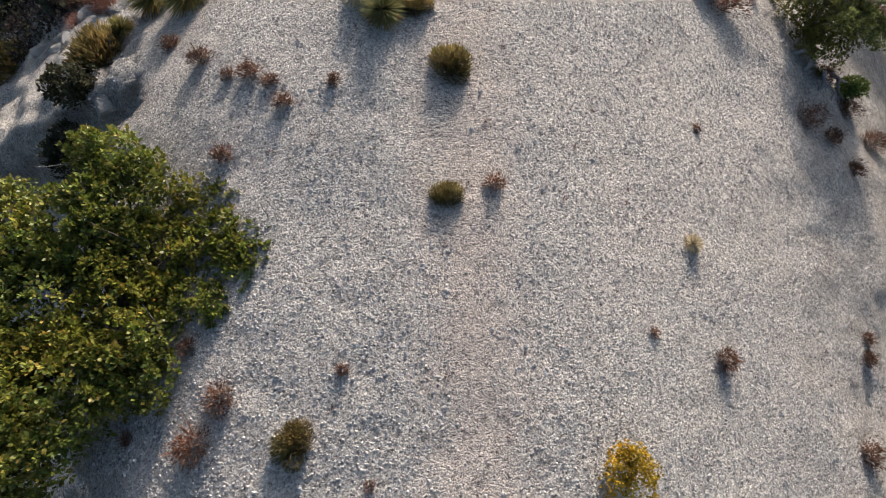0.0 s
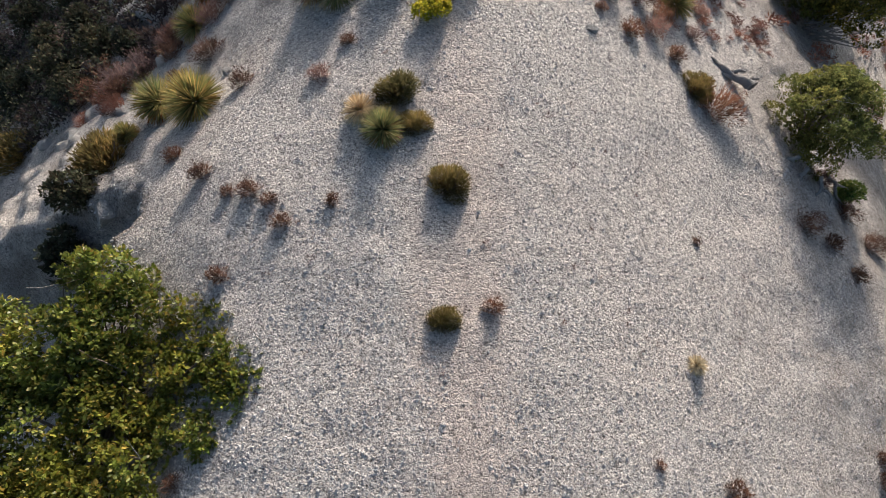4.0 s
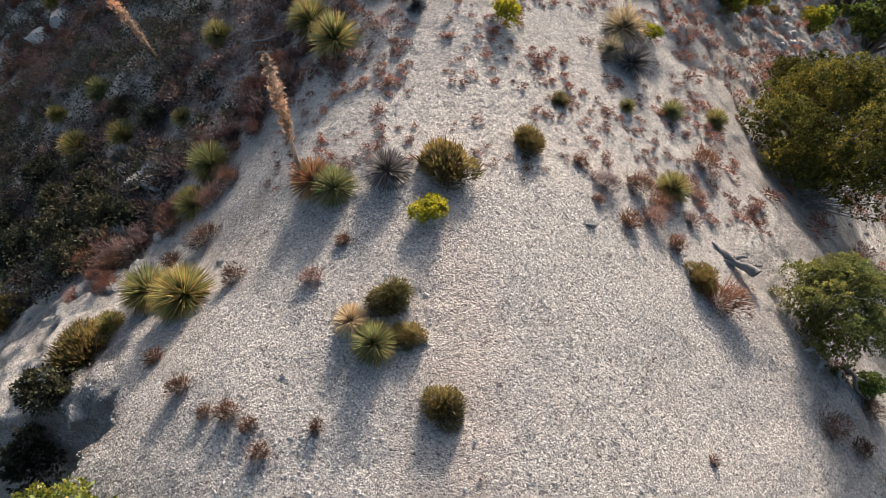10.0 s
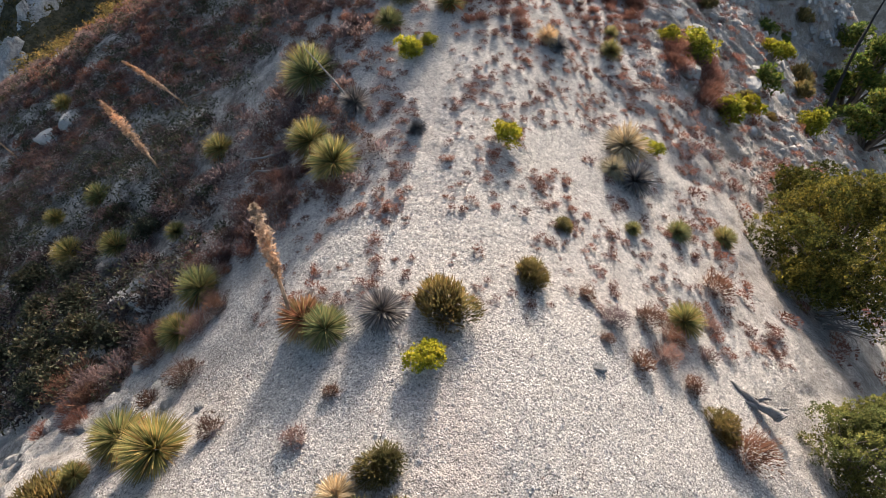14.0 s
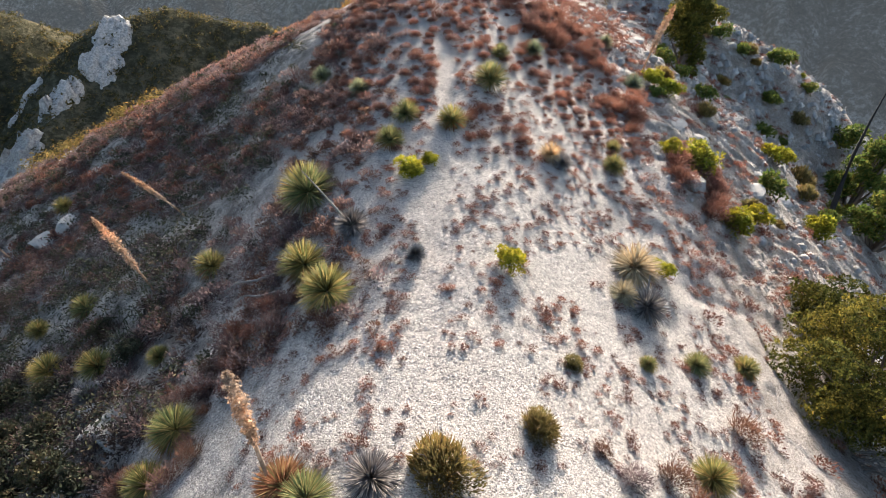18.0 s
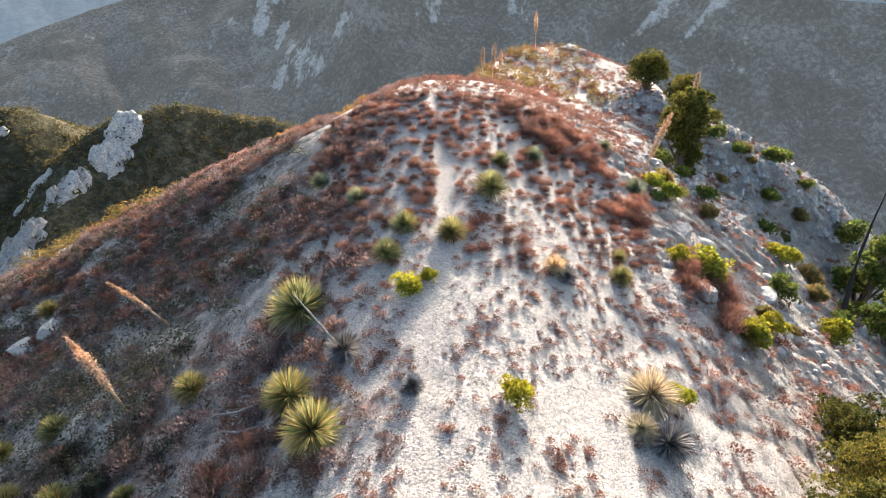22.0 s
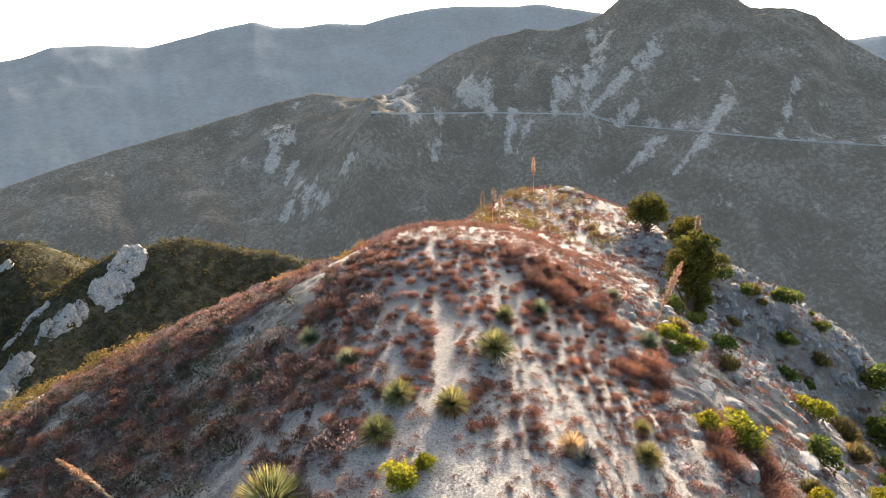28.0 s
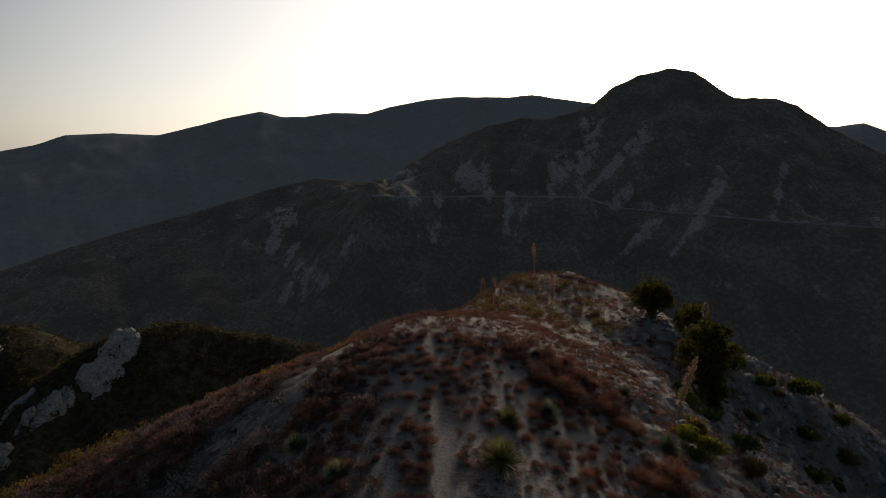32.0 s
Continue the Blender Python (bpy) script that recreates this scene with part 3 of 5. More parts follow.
sz = sz + 2.2 * fnoise(sx / 17, sy / 17, 51) + 0.7 * fnoise(sx / 4, sy / 4, 52)
spur_hill = new("spur_hill", mesh_np("spur_hill", np.stack([sx, sy, sz], -1).reshape(-1, 3), grid_faces(*sx.shape), HILL, True))
tagged(spur_hill, "brush covered side spur falling into the canyon", "hill", kind="structure")


def spur_z(x, y):
    i, j = int(round((x + 200) / 1.1)), int(round((y - 46) / 1.1))
    return float(sz[min(max(i, 0), sx.shape[0] - 1), min(max(j, 0), sx.shape[1] - 1)])


# ---- rocks ----
def facet_mesh(name, seed, mat, planes=18, div=4, rough=0.07, tall=False):
    """An angular broken rock: a ball cut back by flat faces, then roughened."""
    rng = rng_of(int(seed) % 9973)
    nrm = rng.normal(size=(planes, 3))
    if tall:
        nrm[:, 2] *= 0.35
    six = np.concatenate([np.eye(3), -np.eye(3)]) + rng.normal(size=(6, 3)) * 0.22
    nrm = np.concatenate([nrm, six])
    nrm /= np.linalg.norm(nrm, axis=1)[:, None]
    off = np.concatenate([rng.uniform(0.62, 0.95, planes), rng.uniform(0.5, 0.75, 6)])
    bm = bmesh.new()
    bmesh.ops.create_icosphere(bm, subdivisions=div, radius=1.0)
    for v in bm.verts:
        c = v.co.copy()
        q = nrm @ np.array(c)
        r = float(np.min(np.where(q > 0.05, off / np.maximum(q, 0.05), 9.0)))
        r = min(r, 1.15)
        at_ = c * r
        ledge = noise.voronoi(Vector((at_.x * 2.2, at_.y * 2.2, at_.z * 1.1 + seed)))[0]
        r += rough * (noise.fractal(at_ * 2.4 + Vector((seed, 0, 0)), 0.9, 2.1, 5) + 1.6 * min(0.3, ledge[1] - ledge[0]) - 0.4)
        v.co = c * r
    me = bpy.data.meshes.new(name)
    bm.to_mesh(me)
    bm.free()
    me.materials.append(mat)
    return me


def rock(name, x, y, z, sx_, sy_, sz_, turn, seed, mat, label, div=3):
    ob = new(name, facet_mesh(name, seed, mat, 16, div))
    ob.matrix_basis = pose(x, y, z, 0, 0, turn) @ Matrix.Diagonal((sx_, sy_, sz_, 1))
    return tagged(ob, label, "rock", "rocks")


CHUNKS = []
for i in range(3):
    bm_ = facet_mesh("chunk", 60 + i, ROCK, 10, 2, 0.09)
    co = np.empty(len(bm_.vertices) * 3)
    bm_.vertices.foreach_get("co", co)
    fc = np.array([tuple(p.vertices) for p in bm_.polygons])
    CHUNKS.append((co.reshape(-1, 3), fc))
    bpy.data.meshes.remove(bm_)


def spur_smooth(x, y):
    i, j = np.clip((x + 200) / 1.1, 0, sx.shape[0] - 2), np.clip((y - 46) / 1.1, 0, sx.shape[1] - 2)
    a, b = np.floor(i).astype(int), np.floor(j).astype(int)
    u, v = i - a, j - b
    return (sz[a, b] * (1 - u) + sz[a + 1, b] * u) * (1 - v) + (sz[a, b + 1] * (1 - u) + sz[a + 1, b + 1] * u) * v


def outcrop(line, half, proud, seed, label):
    """A cliff of fractured blocks that breaks out of the slope along the line."""
    rng = rng_of(seed)
    line = np.array(line, float)
    lo, hi = line.min(0) - half - 1.5, line.max(0) + half + 1.5
    px, py = np.meshgrid(np.arange(lo[0], hi[0], 0.24), np.arange(lo[1], hi[1], 0.24), indexing="ij")
    away = np.full(px.shape, 99.0)
    for p, q in zip(line[:-1], line[1:]):
        d = q - p
        k = np.clip(((px - p[0]) * d[0] + (py - p[1]) * d[1]) / (d @ d), 0, 1)
        away = np.minimum(away, np.hypot(px - p[0] - k * d[0], py - p[1] - k * d[1]))
    away = away / half + 0.55 * fnoise(px / 2.2, py / 2.2, seed, 5)
    # blocks: each has its own top, tilt and height
    wx, wy = px + 0.5 * fnoise(px / 1.5, py / 1.5, seed + 5, 2), py + 0.5 * fnoise(px / 1.5, py / 1.5, seed + 9, 2)
    lift = np.zeros(px.shape)
    for cell, part_ in ((3.2, 0.6), (1.3, 0.3), (0.6, 0.12)):
        n_ = max(6, int((hi[0] - lo[0]) * (hi[1] - lo[1]) / cell ** 2))
        cx, cy = rng.uniform(lo[0], hi[0], n_), rng.uniform(lo[1], hi[1], n_)
        best = np.argmin((wx[..., None] - cx) ** 2 + (wy[..., None] - cy) ** 2, -1)
        tilt_x, tilt_y = rng.normal(size=n_) * 0.4, rng.normal(size=n_) * 0.4
        lift += part_ * (rng.random(n_)[best] + (wx - cx[best]) * tilt_x[best] + (wy - cy[best]) * tilt_y[best])
    rise = np.clip((1.0 - away) * 2.6, -0.4, 1)
    z = spur_smooth(px, py) + rise * proud * (0.45 + 0.75 * lift) + 0.1 * fnoise(px * 1.6, py * 1.6, seed + 2, 3)
    v = np.stack([px - line[0, 0], py - line[0, 1], z], -1).reshape(-1, 3)
    f = grid_faces(*px.shape)
    f = f[(rise.ravel()[f] > -0.3).all(1)]
    used, back = np.unique(f, return_inverse=True)
    ob = new("rock_outcrop", mesh_np("rock_outcrop", v[used], back.reshape(f.shape), CRAG))
    ob.matrix_basis = pose(line[0, 0], line[0, 1], 0)
    return tagged(ob, label, "rock", "crags")


outcrop([(-70.8, 129.4), (-72.0, 125.4), (-72.8, 121.8)], 3.9, 1.7, 3, "tall pale weathered granite crag on the brushy spur")
outcrop([(-77.6, 115.6), (-79.6, 111.4)], 2.9, 1.4, 13, "low pale granite crag among chaparral on the spur")
outcrop([(-82.8, 102.6), (-83.6, 98.5), (-81.2, 94.2)], 5.0, 1.9, 23, "broad pale pitted granite cliff on the spur")
outcrop([(-101, 131), (-106, 128), (-112, 125)], 1.3, 0.7, 43, "thin pale rock ledge across the hillside")
outcrop([(-86, 120), (-91, 113)], 1.2, 1.0, 53, "narrow pale rock ledge above the canyon")

# broken edge of the gravel cap, and loose boulders
cap = new("rock_block", facet_mesh("rock_block", 4, ROCK, 9, 4, 0.05))
cap.matrix_basis = pose(8.85, 21.5, at(8.85, 21.5) - 0.1, 0, 8, 28) @ Matrix.Diagonal((0.55, 0.85, 0.6, 1))
tagged(cap, "flat topped pale granite block at the cliff edge", "rock", "rocks")
for i, (x, y, s) in enumerate([(-4.9, 5.9, 0.13), (-5.3, 4.7, 0.15), (-8.3, 8.3, 0.22), (-7.2, 9.1, 0.2), (-9.6, 9.2, 0.3), (-5.9, 9.9, 0.2), (-15.9, 24.8, 0.9), (-16.8, 24.2, 0.7), (-7.4, 12.4, 0.25), (-8.2, 13.4, 0.3), (-9.6, 14.1, 0.25), (3.0, 8.75, 0.14), (-4.6, 8.6, 0.16),
                               (-1.9, 29.3, 0.16), (-3.0, 27.6, 0.15), (4.4, 22.4, 0.12), (6.2, 25.6, 0.15), (11.2, 56.0, 0.9), (10.4, 55.6, 0.5), (12.2, 55.8, 0.6), (16.5, 33.5, 0.5), (19.5, 42.5, 0.45), (23.5, 43.6, 0.45), (27.0, 44.6, 0.5)]):
    rock("boulder", x, y, at(x, y, s * 0.1), s * 1.2, s, s * 0.75, i * 47, 20 + i, ROCK, "rough pale granite boulder half sunk in gravel")


re_ = rng_of(94)
for i in range(46):
    y = re_.uniform(17.5, 46)
    x = 8.2 + 0.45 * max(0.0, y - 31) + 1.2 * max(0.0, 22 - y) + 9 * re_.random() ** 1.6
    k = 0.16 + 0.5 * re_.random() ** 2
    rock("boulder", x, y, at(x, y, k * 0.25), k * 1.5, k, k * 0.7, re_.uniform(0, 360), 130 + i, ROCK, "angular grey granite rock jutting from the steep flank", 2)
for i, (x, y, k) in enumerate([(-5.3, 5.2, 0.3), (-5.5, 4.3, 0.26), (-5.9, 5.8, 0.34), (-6.6, 8.7, 0.32), (-7.4, 9.0, 0.36), (-6.2, 9.2, 0.24), (-8.0, 8.6, 0.3), (-7.7, 12.6, 0.5), (-7.2, 12.9, 0.36), (-8.1, 13.3, 0.55), (-8.6, 12.2, 0.4), (-6.9, 12.1, 0.4), (-8.8, 14.3, 0.4), (-5.0, 9.05, 0.2), (-3.75, 8.3, 0.16)]):
    rock("boulder", x, y, at(x, y, k * 0.35), k * 1.3, k, k * 0.8, i * 61, 190 + i, ROCK, "pale broken granite rock in the crumbling bank", 3)


rq = rng_of(95)
pieces = []
while len(pieces) < 1000:
    x, y = 6.5 + 22 * rq.random() ** 1.5, rq.uniform(17, 47)
    if x < 6.0 + 0.42 * max(0, y - 32) + 1.6 * max(0, 24 - y) or float(fnoise(np.array(x * 0.3), np.array(y * 0.3), 66, 2)) < -0.1:
        continue
    v, f = CHUNKS[rq.integers(0, len(CHUNKS))]
    s = 0.05 + 0.28 * rq.random() ** 4
    pieces.append((v[:, [0, 1, 2]] * s * rq.uniform(0.7, 1.3, 3) + np.array([x, y, at(x, y)]), f))
chip = np.array([(1, 0, -0.3), (0.1, 0.9, -0.3), (-0.9, 0.2, -0.3), (-0.2, -0.9, -0.3), (0.25, 0.2, 0.7), (-0.3, -0.15, 0.55)])
chip_f = np.array([(0, 1, 4), (1, 2, 5), (2, 3, 5), (3, 0, 4), (1, 5, 4), (3, 4, 5)])
n = 6500
cx, cy = 5.5 + 20 * rq.random(n) ** 1.4, rq.uniform(12, 48, n)
ck = 0.03 + 0.11 * rq.random(n) ** 3
ok = cx > 5.0 + 0.42 * np.clip(cy - 32, 0, None) + 0.9 * np.clip(22 - cy, 0, None)
cx, cy, ck = (np.concatenate([q[ok], w]) for q, w in ((cx, rq.uniform(13, 31, 2600)), (cy, rq.uniform(31, 51, 2600)), (ck, 0.06 + 0.32 * rq.random(2600) ** 3)))
cz, ct = ground_z(cx, cy), rq.uniform(0, 6.28, len(cx))
for x, y, z, k, t_ in zip(cx, cy, cz, ck, ct):
    turn = np.array([[math.cos(t_), -math.sin(t_), 0], [math.sin(t_), math.cos(t_), 0], [0, 0, 1]])
    pieces.append(((chip * rq.uniform(0.7, 1.3, (6, 1)) * k) @ turn + np.array([x, y, z]), chip_f))
tagged(new("rubble", mesh_np("rubble", *joined(pieces), ROCK)), "broken granite rubble on the steep flank", "rocks", kind="stuff")


# ---- plants ----
def blades(n, rng, length, width, low, high, droop, rings=3, base=0.05, spread_len=0.25):
    """Sword leaves from one crown: low and high are the elevations in degrees between which they stand."""
    az_ = rng.uniform(0, 2 * np.pi, n)
    s0, s1 = np.sin(np.radians(low)), np.sin(np.radians(high))
    el = np.arcsin(rng.uniform(s0, s1, n))
    ln = length * (1 - spread_len * rng.random(n))
    d = np.stack([np.cos(el) * np.cos(az_), np.cos(el) * np.sin(az_), np.sin(el)], -1)
    side = np.stack([-np.sin(az_), np.cos(az_), 0 * az_], -1)
    twist = rng.uniform(-0.7, 0.7, n)[:, None]
    up = np.cross(d, side)
    side = side * np.cos(twist) + up * np.sin(twist)
    cols, wd = [], [1.0, 1.15, 0.75, 0.0]
    for k, s in enumerate((0.0, 0.35, 0.72, 1.0)):
        c = d * (base + ln[:, None] * s) - np.array([0, 0, 1.0]) * (droop * ln * s * s * np.cos(el))[:, None]
        if wd[k]:
            cols += [c - side * width * wd[k] * 0.5, c + side * width * wd[k] * 0.5]
        else:
            cols.append(c)
    v = np.stack(cols, 1).reshape(-1, 3)
    o = np.arange(n)[:, None, None] * 7
    f = (np.array([[0, 1, 3], [0, 3, 2], [2, 3, 5], [2, 5, 4], [4, 5, 6]])[None] + o).reshape(-1, 3)
    return v, f


def foliage(n, rng, lobes, size, inner=0.55, up_bias=0.3):
    """Leaves on the outer shells of lobes (x, y, z, rx, ry, rz)."""
    lobes = np.asarray(lobes, float)
    wgt = (lobes[:, 3] * lobes[:, 4] + lobes[:, 4] * lobes[:, 5]) ** 1.0
    pick = rng.choice(len(lobes), n, p=wgt / wgt.sum())
    d = rng.normal(size=(n, 3))
    d /= np.linalg.norm(d, axis=1)[:, None]
    d[:, 2] = np.where(d[:, 2] < -0.35, -d[:, 2], d[:, 2])
    rad_ = inner + (1.08 - inner) * np.sqrt(rng.random(n))
    lump = 1 + 0.22 * np.sin(d[:, 0] * 7 + pick * 2.1) * np.sin(d[:, 1] * 6 + pick) + 0.14 * np.sin(d[:, 2] * 11 + d[:, 0] * 9 + pick)
    c = lobes[pick, :3] + d * lobes[pick, 3:] * (rad_ * lump)[:, None]
    nrm = d + rng.normal(size=(n, 3)) * 0.6 + np.array([0, 0, up_bias])
    nrm /= np.linalg.norm(nrm, axis=1)[:, None]
    a_ = np.cross(nrm, rng.normal(size=(n, 3)))
    a_ /= np.linalg.norm(a_, axis=1)[:, None]
    b_ = np.cross(nrm, a_)
    s = size * (0.6 + 0.8 * rng.random(n))[:, None]
    v = np.stack([c - a_ * s, c - b_ * s * 0.45, c + a_ * s, c + b_ * s * 0.45], 1).reshape(-1, 3)
    f = np.arange(n * 4).reshape(n, 4)
    return v, f


def twigs(n, rng, spread_r, tall, width, lean=0.75, leafy=1.0):
    """Thin dry stems that rise and splay from a woody base, with tufts at their ends."""
    az_ = rng.uniform(0, 2 * np.pi, n)
    k = np.sqrt(rng.random(n)) * spread_r
    root = np.stack([np.cos(az_) * k * 0.35, np.sin(az_) * k * 0.35, -0.04 + 0 * az_], -1)
    tip = np.stack([np.cos(az_) * k, np.sin(az_) * k, tall * np.sqrt(np.clip(1 - (k / spread_r) ** 2 * lean, 0.05, 1)) * rng.uniform(0.55, 1.1, n)], -1)
    tip[:, :2] += rng.normal(size=(n, 2)) * 0.06
    side = rng.normal(size=(n, 3))
    side /= np.linalg.norm(side, axis=1)[:, None]
    mid = root * 0.45 + tip * 0.55
    v = np.stack([root, mid - side * width, mid + side * width, tip - side * width * 0.3, tip + side * width * 0.3], 1)
    f = np.array([[0, 1, 2], [1, 3, 4], [1, 4, 2]])[None] + np.arange(n)[:, None, None] * 5
    # tufts of small dry leaves
    m_ = n * 3
    src = rng.integers(0, n, m_)
    c = root[src] + (tip - root)[src] * rng.uniform(0.45, 1.05, m_)[:, None] + rng.normal(size=(m_, 3)) * 0.03
    a_, b_ = rng.normal(size=(m_, 3)) * width * 1.1 * leafy, rng.normal(size=(m_, 3)) * width * 1.4 * leafy
    b_[:, 2] += width * 3.2
    v2 = np.stack([c - a_, c + a_, c + b_], 1)
    f2 = np.arange(m_ * 3).reshape(m_, 3) + n * 5
    return np.concatenate([v.reshape(-1, 3), v2.reshape(-1, 3)]), np.concatenate([f.reshape(-1, 3), f2])


def tufts(n, rng, length, width, lobes=6, upright=0.45, thin=False):
    """A soft dome of fine dry sprigs that radiate from the root, one metre across, uneven in outline."""
    a_ = rng.uniform(0, 2 * np.pi, lobes)
    q = rng.uniform(0.05, 0.3, lobes)
    centre = np.stack([np.cos(a_) * q, np.sin(a_) * q, rng.uniform(0.0, 0.14, lobes)], -1)
    size = rng.uniform(0.17, 0.34, lobes)
    pick = rng.choice(lobes, n, p=size ** 2 / (size ** 2).sum())
    d = rng.normal(size=(n, 3))
    d[:, 2] = np.abs(d[:, 2]) * 1.1 - 0.1
    d /= np.linalg.norm(d, axis=1)[:, None]
    c = centre[pick] + d * size[pick][:, None] * (0.45 + 0.6 * np.sqrt(rng.random(n)))[:, None] * rng.uniform(0.85, 1.12, n)[:, None]
    c[:, 2] = np.maximum(c[:, 2], 0.01)
    go = c / (np.linalg.norm(c, axis=1)[:, None] + 0.05) + rng.normal(size=(n, 3)) * 0.28 + np.array([0, 0, upright])
    go /= np.linalg.norm(go, axis=1)[:, None]
    side = np.cross(go, rng.normal(size=(n, 3)))
    side *= (width * 0.5 / (np.linalg.norm(side, axis=1) + 1e-6))[:, None]
    ln = (length * rng.uniform(0.6, 1.3, n))[:, None]
    v = np.stack([c - go * ln * 0.5 - side * 0.4, c - go * ln * 0.1 + side, c + go * ln * 0.6, c - go * ln * 0.1 - side], 1)
    if thin:
        return v[:, 1:].reshape(-1, 3), np.arange(n * 3).reshape(n, 3)
    return v.reshape(-1, 3), np.arange(n * 4).reshape(n, 4)


def leaf_clusters(n, per, rng, lobes, size, tuft, inner=0.75):
    """Leaves in small sprays at the twig ends of lobes (x, y, z, rx, ry, rz)."""
    lobes = np.asarray(lobes, float)
    wgt = lobes[:, 3] * lobes[:, 4] + lobes[:, 4] * lobes[:, 5]
    pick = rng.choice(len(lobes), n, p=wgt / wgt.sum())
    d = rng.normal(size=(n, 3))
    d[:, 2] = np.where(d[:, 2] < -0.3, -d[:, 2], d[:, 2])
    d /= np.linalg.norm(d, axis=1)[:, None]
    c = lobes[pick, :3] + d * lobes[pick, 3:] * (inner + (1.12 - inner) * rng.random(n) ** 0.6)[:, None]
    c, d = np.repeat(c, per, 0), np.repeat(d, per, 0)
    k = n * per
    go = d * 0.5 + np.array([0, 0, 0.35]) + rng.normal(size=(k, 3)) * 0.75
    go /= np.linalg.norm(go, axis=1)[:, None]
    side = np.cross(go, d + rng.normal(size=(k, 3)) * 0.5)
    side /= np.linalg.norm(side, axis=1)[:, None] + 1e-6
    s = (size * rng.uniform(0.65, 1.3, k))[:, None]
    base_ = c + go * tuft * rng.uniform(0.1, 1.0, k)[:, None]
    v = np.stack([base_, base_ + go * s - side * s * 0.62, base_ + go * s * 2, base_ + go * s + side * s * 0.62], 1)
    return v.reshape(-1, 3), np.arange(k * 4).reshape(k, 4)


def thing(name, x, y, size, turn, label, category, group="", sink=0.03, tilt=0.0, squash=1.0):
    ob = new(name)
    ob.empty_display_size = 0.1
    ob.matrix_basis = pose(x, y, at(x, y, sink), tilt, 0, turn) @ Matrix.Diagonal((size, size, size * squash, 1))
    return tagged(ob, label, category, group)


ROSETTES = [mesh_np("leaf_rosette", *blades(640, rng_of(i), 0.5, 0.015, -6, 90, 0.07), YUCCA_GREEN) for i in range(4)]
ROSETTES_BLUE = [mesh_np("leaf_rosette", *blades(560, rng_of(10 + i), 0.5, 0.014, 0, 90, 0.06), YUCCA_BLUE) for i in range(2)]
ROSETTES_RED = [mesh_np("leaf_rosette", *blades(440, rng_of(14 + i), 0.5, 0.019, -4, 90, 0.1), YUCCA_RED) for i in range(2)]
ROSETTES_STRAW = [mesh_np("leaf_rosette", *blades(400, rng_of(20 + i), 0.5, 0.019, -8, 85, 0.12), YUCCA_STRAW) for i in range(2)]
ROSETTES_GREY = [mesh_np("leaf_rosette", *blades(420, rng_of(30 + i), 0.5, 0.02, -2, 85, 0.14), YUCCA_GREY) for i in range(2)]
SKIRTS_RED = [mesh_np("dry_leaf_skirt", *blades(130, rng_of(47 + i), 0.47, 0.022, -25, 14, 0.22), YUCCA_RED) for i in range(2)]
SKIRTS = [mesh_np("dry_leaf_skirt", *blades(110, rng_of(40 + i), 0.46, 0.028, -25, 12, 0.25), YUCCA_STRAW) for i in range(3)]
SKIRTS_GREY = [mesh_np("dry_leaf_skirt", *blades(90, rng_of(44 + i), 0.45, 0.028, -25, 5, 0.25), YUCCA_GREY) for i in range(2)]


def yucca(x, y, w, k, kind="green"):
    sets = {"green": (ROSETTES, SKIRTS if k % 2 else SKIRTS_RED, "green yucca rosette of stiff sword leaves with yellowing tips"),
            "blue": (ROSETTES_BLUE, SKIRTS, "grey-green yucca rosette of stiff narrow leaves"),
            "red": (ROSETTES_RED, SKIRTS, "reddened yucca rosette, drying at its edges"),
            "straw": (ROSETTES_STRAW, SKIRTS, "dried straw-coloured yucca rosette in the gravel"),
            "grey": (ROSETTES_GREY, SKIRTS_GREY, "dead grey yucca rosette lying flat on the gravel")}[kind]
    ob = thing("yucca", x, y, w * 1.08, k * 67.0, sets[2], "yucca", "yuccas", -0.12 * w)
    child("leaf_rosette", sets[0][k % len(sets[0])], ob)
    child("dry_leaf_skirt", sets[1][k % len(sets[1])], ob, "dry drooping lower leaves")
    return ob


YUCCAS_NEAR = [(-5.17, 7.95, 1.05), (-4.23, 7.55, 1.2), (-5.84, 7.41, 0.55), (-5.11, 10.45, 0.94), (-4.91, 11.49, 1.1), (-1.62, 9.22, 0.9), (-0.72, 6.08, 0.72), (5.2, 10.31, 0.85),
               (-11.6, 15.95, 1.2), (-9.33, 15.25, 1.1), (-11.36, 18.2, 1.05), (-6.7, 14.3, 0.66), (-6.05, 16.96, 0.98), (-13.42, 18.19, 0.86), (-17.02, 26.32, 1.04)]
YUCCAS_CREST = [(-2.08, 13.85, 1.28), (-2.84, 15.03, 1.2), (-3.27, 17.94, 1.7), (-1.09, 19.28, 0.9), (-0.71, 20.52, 0.92), (0.65, 20.27, 0.99), (1.94, 22.87, 1.25), (2.42, 25.04, 0.77), (5.72, 20.34, 0.81), (5.98, 21.57, 0.59),
                (6.05, 13.2, 0.68), (7.6, 13.7, 0.74), (4.7, 12.75, 0.45)]
YUCCAS_BLUE = [(-2.34, 22.7, 0.78), (-4.05, 25.18, 0.88), (3.78, 26.21, 0.9), (7.43, 29.77, 0.79), (8.12, 27.12, 1.04)]
for i, (x, y, w) in enumerate(YUCCAS_NEAR + YUCCAS_CREST):
    yucca(x, y, w, i)
for i, (x, y, w) in enumerate(YUCCAS_BLUE):
    yucca(x, y, w, i, "blue")
yucca(-2.05, 9.5, 0.95, 3, "red")
for i, (x, y, w) in enumerate([(-1.08, 6.46, 0.6), (5.23, 15.86, 1.35), (4.66, 14.78, 0.82), (3.57, 19.77, 0.83), (3.85, 2.6, 0.34)]):
    yucca(x, y, w, i, "straw")
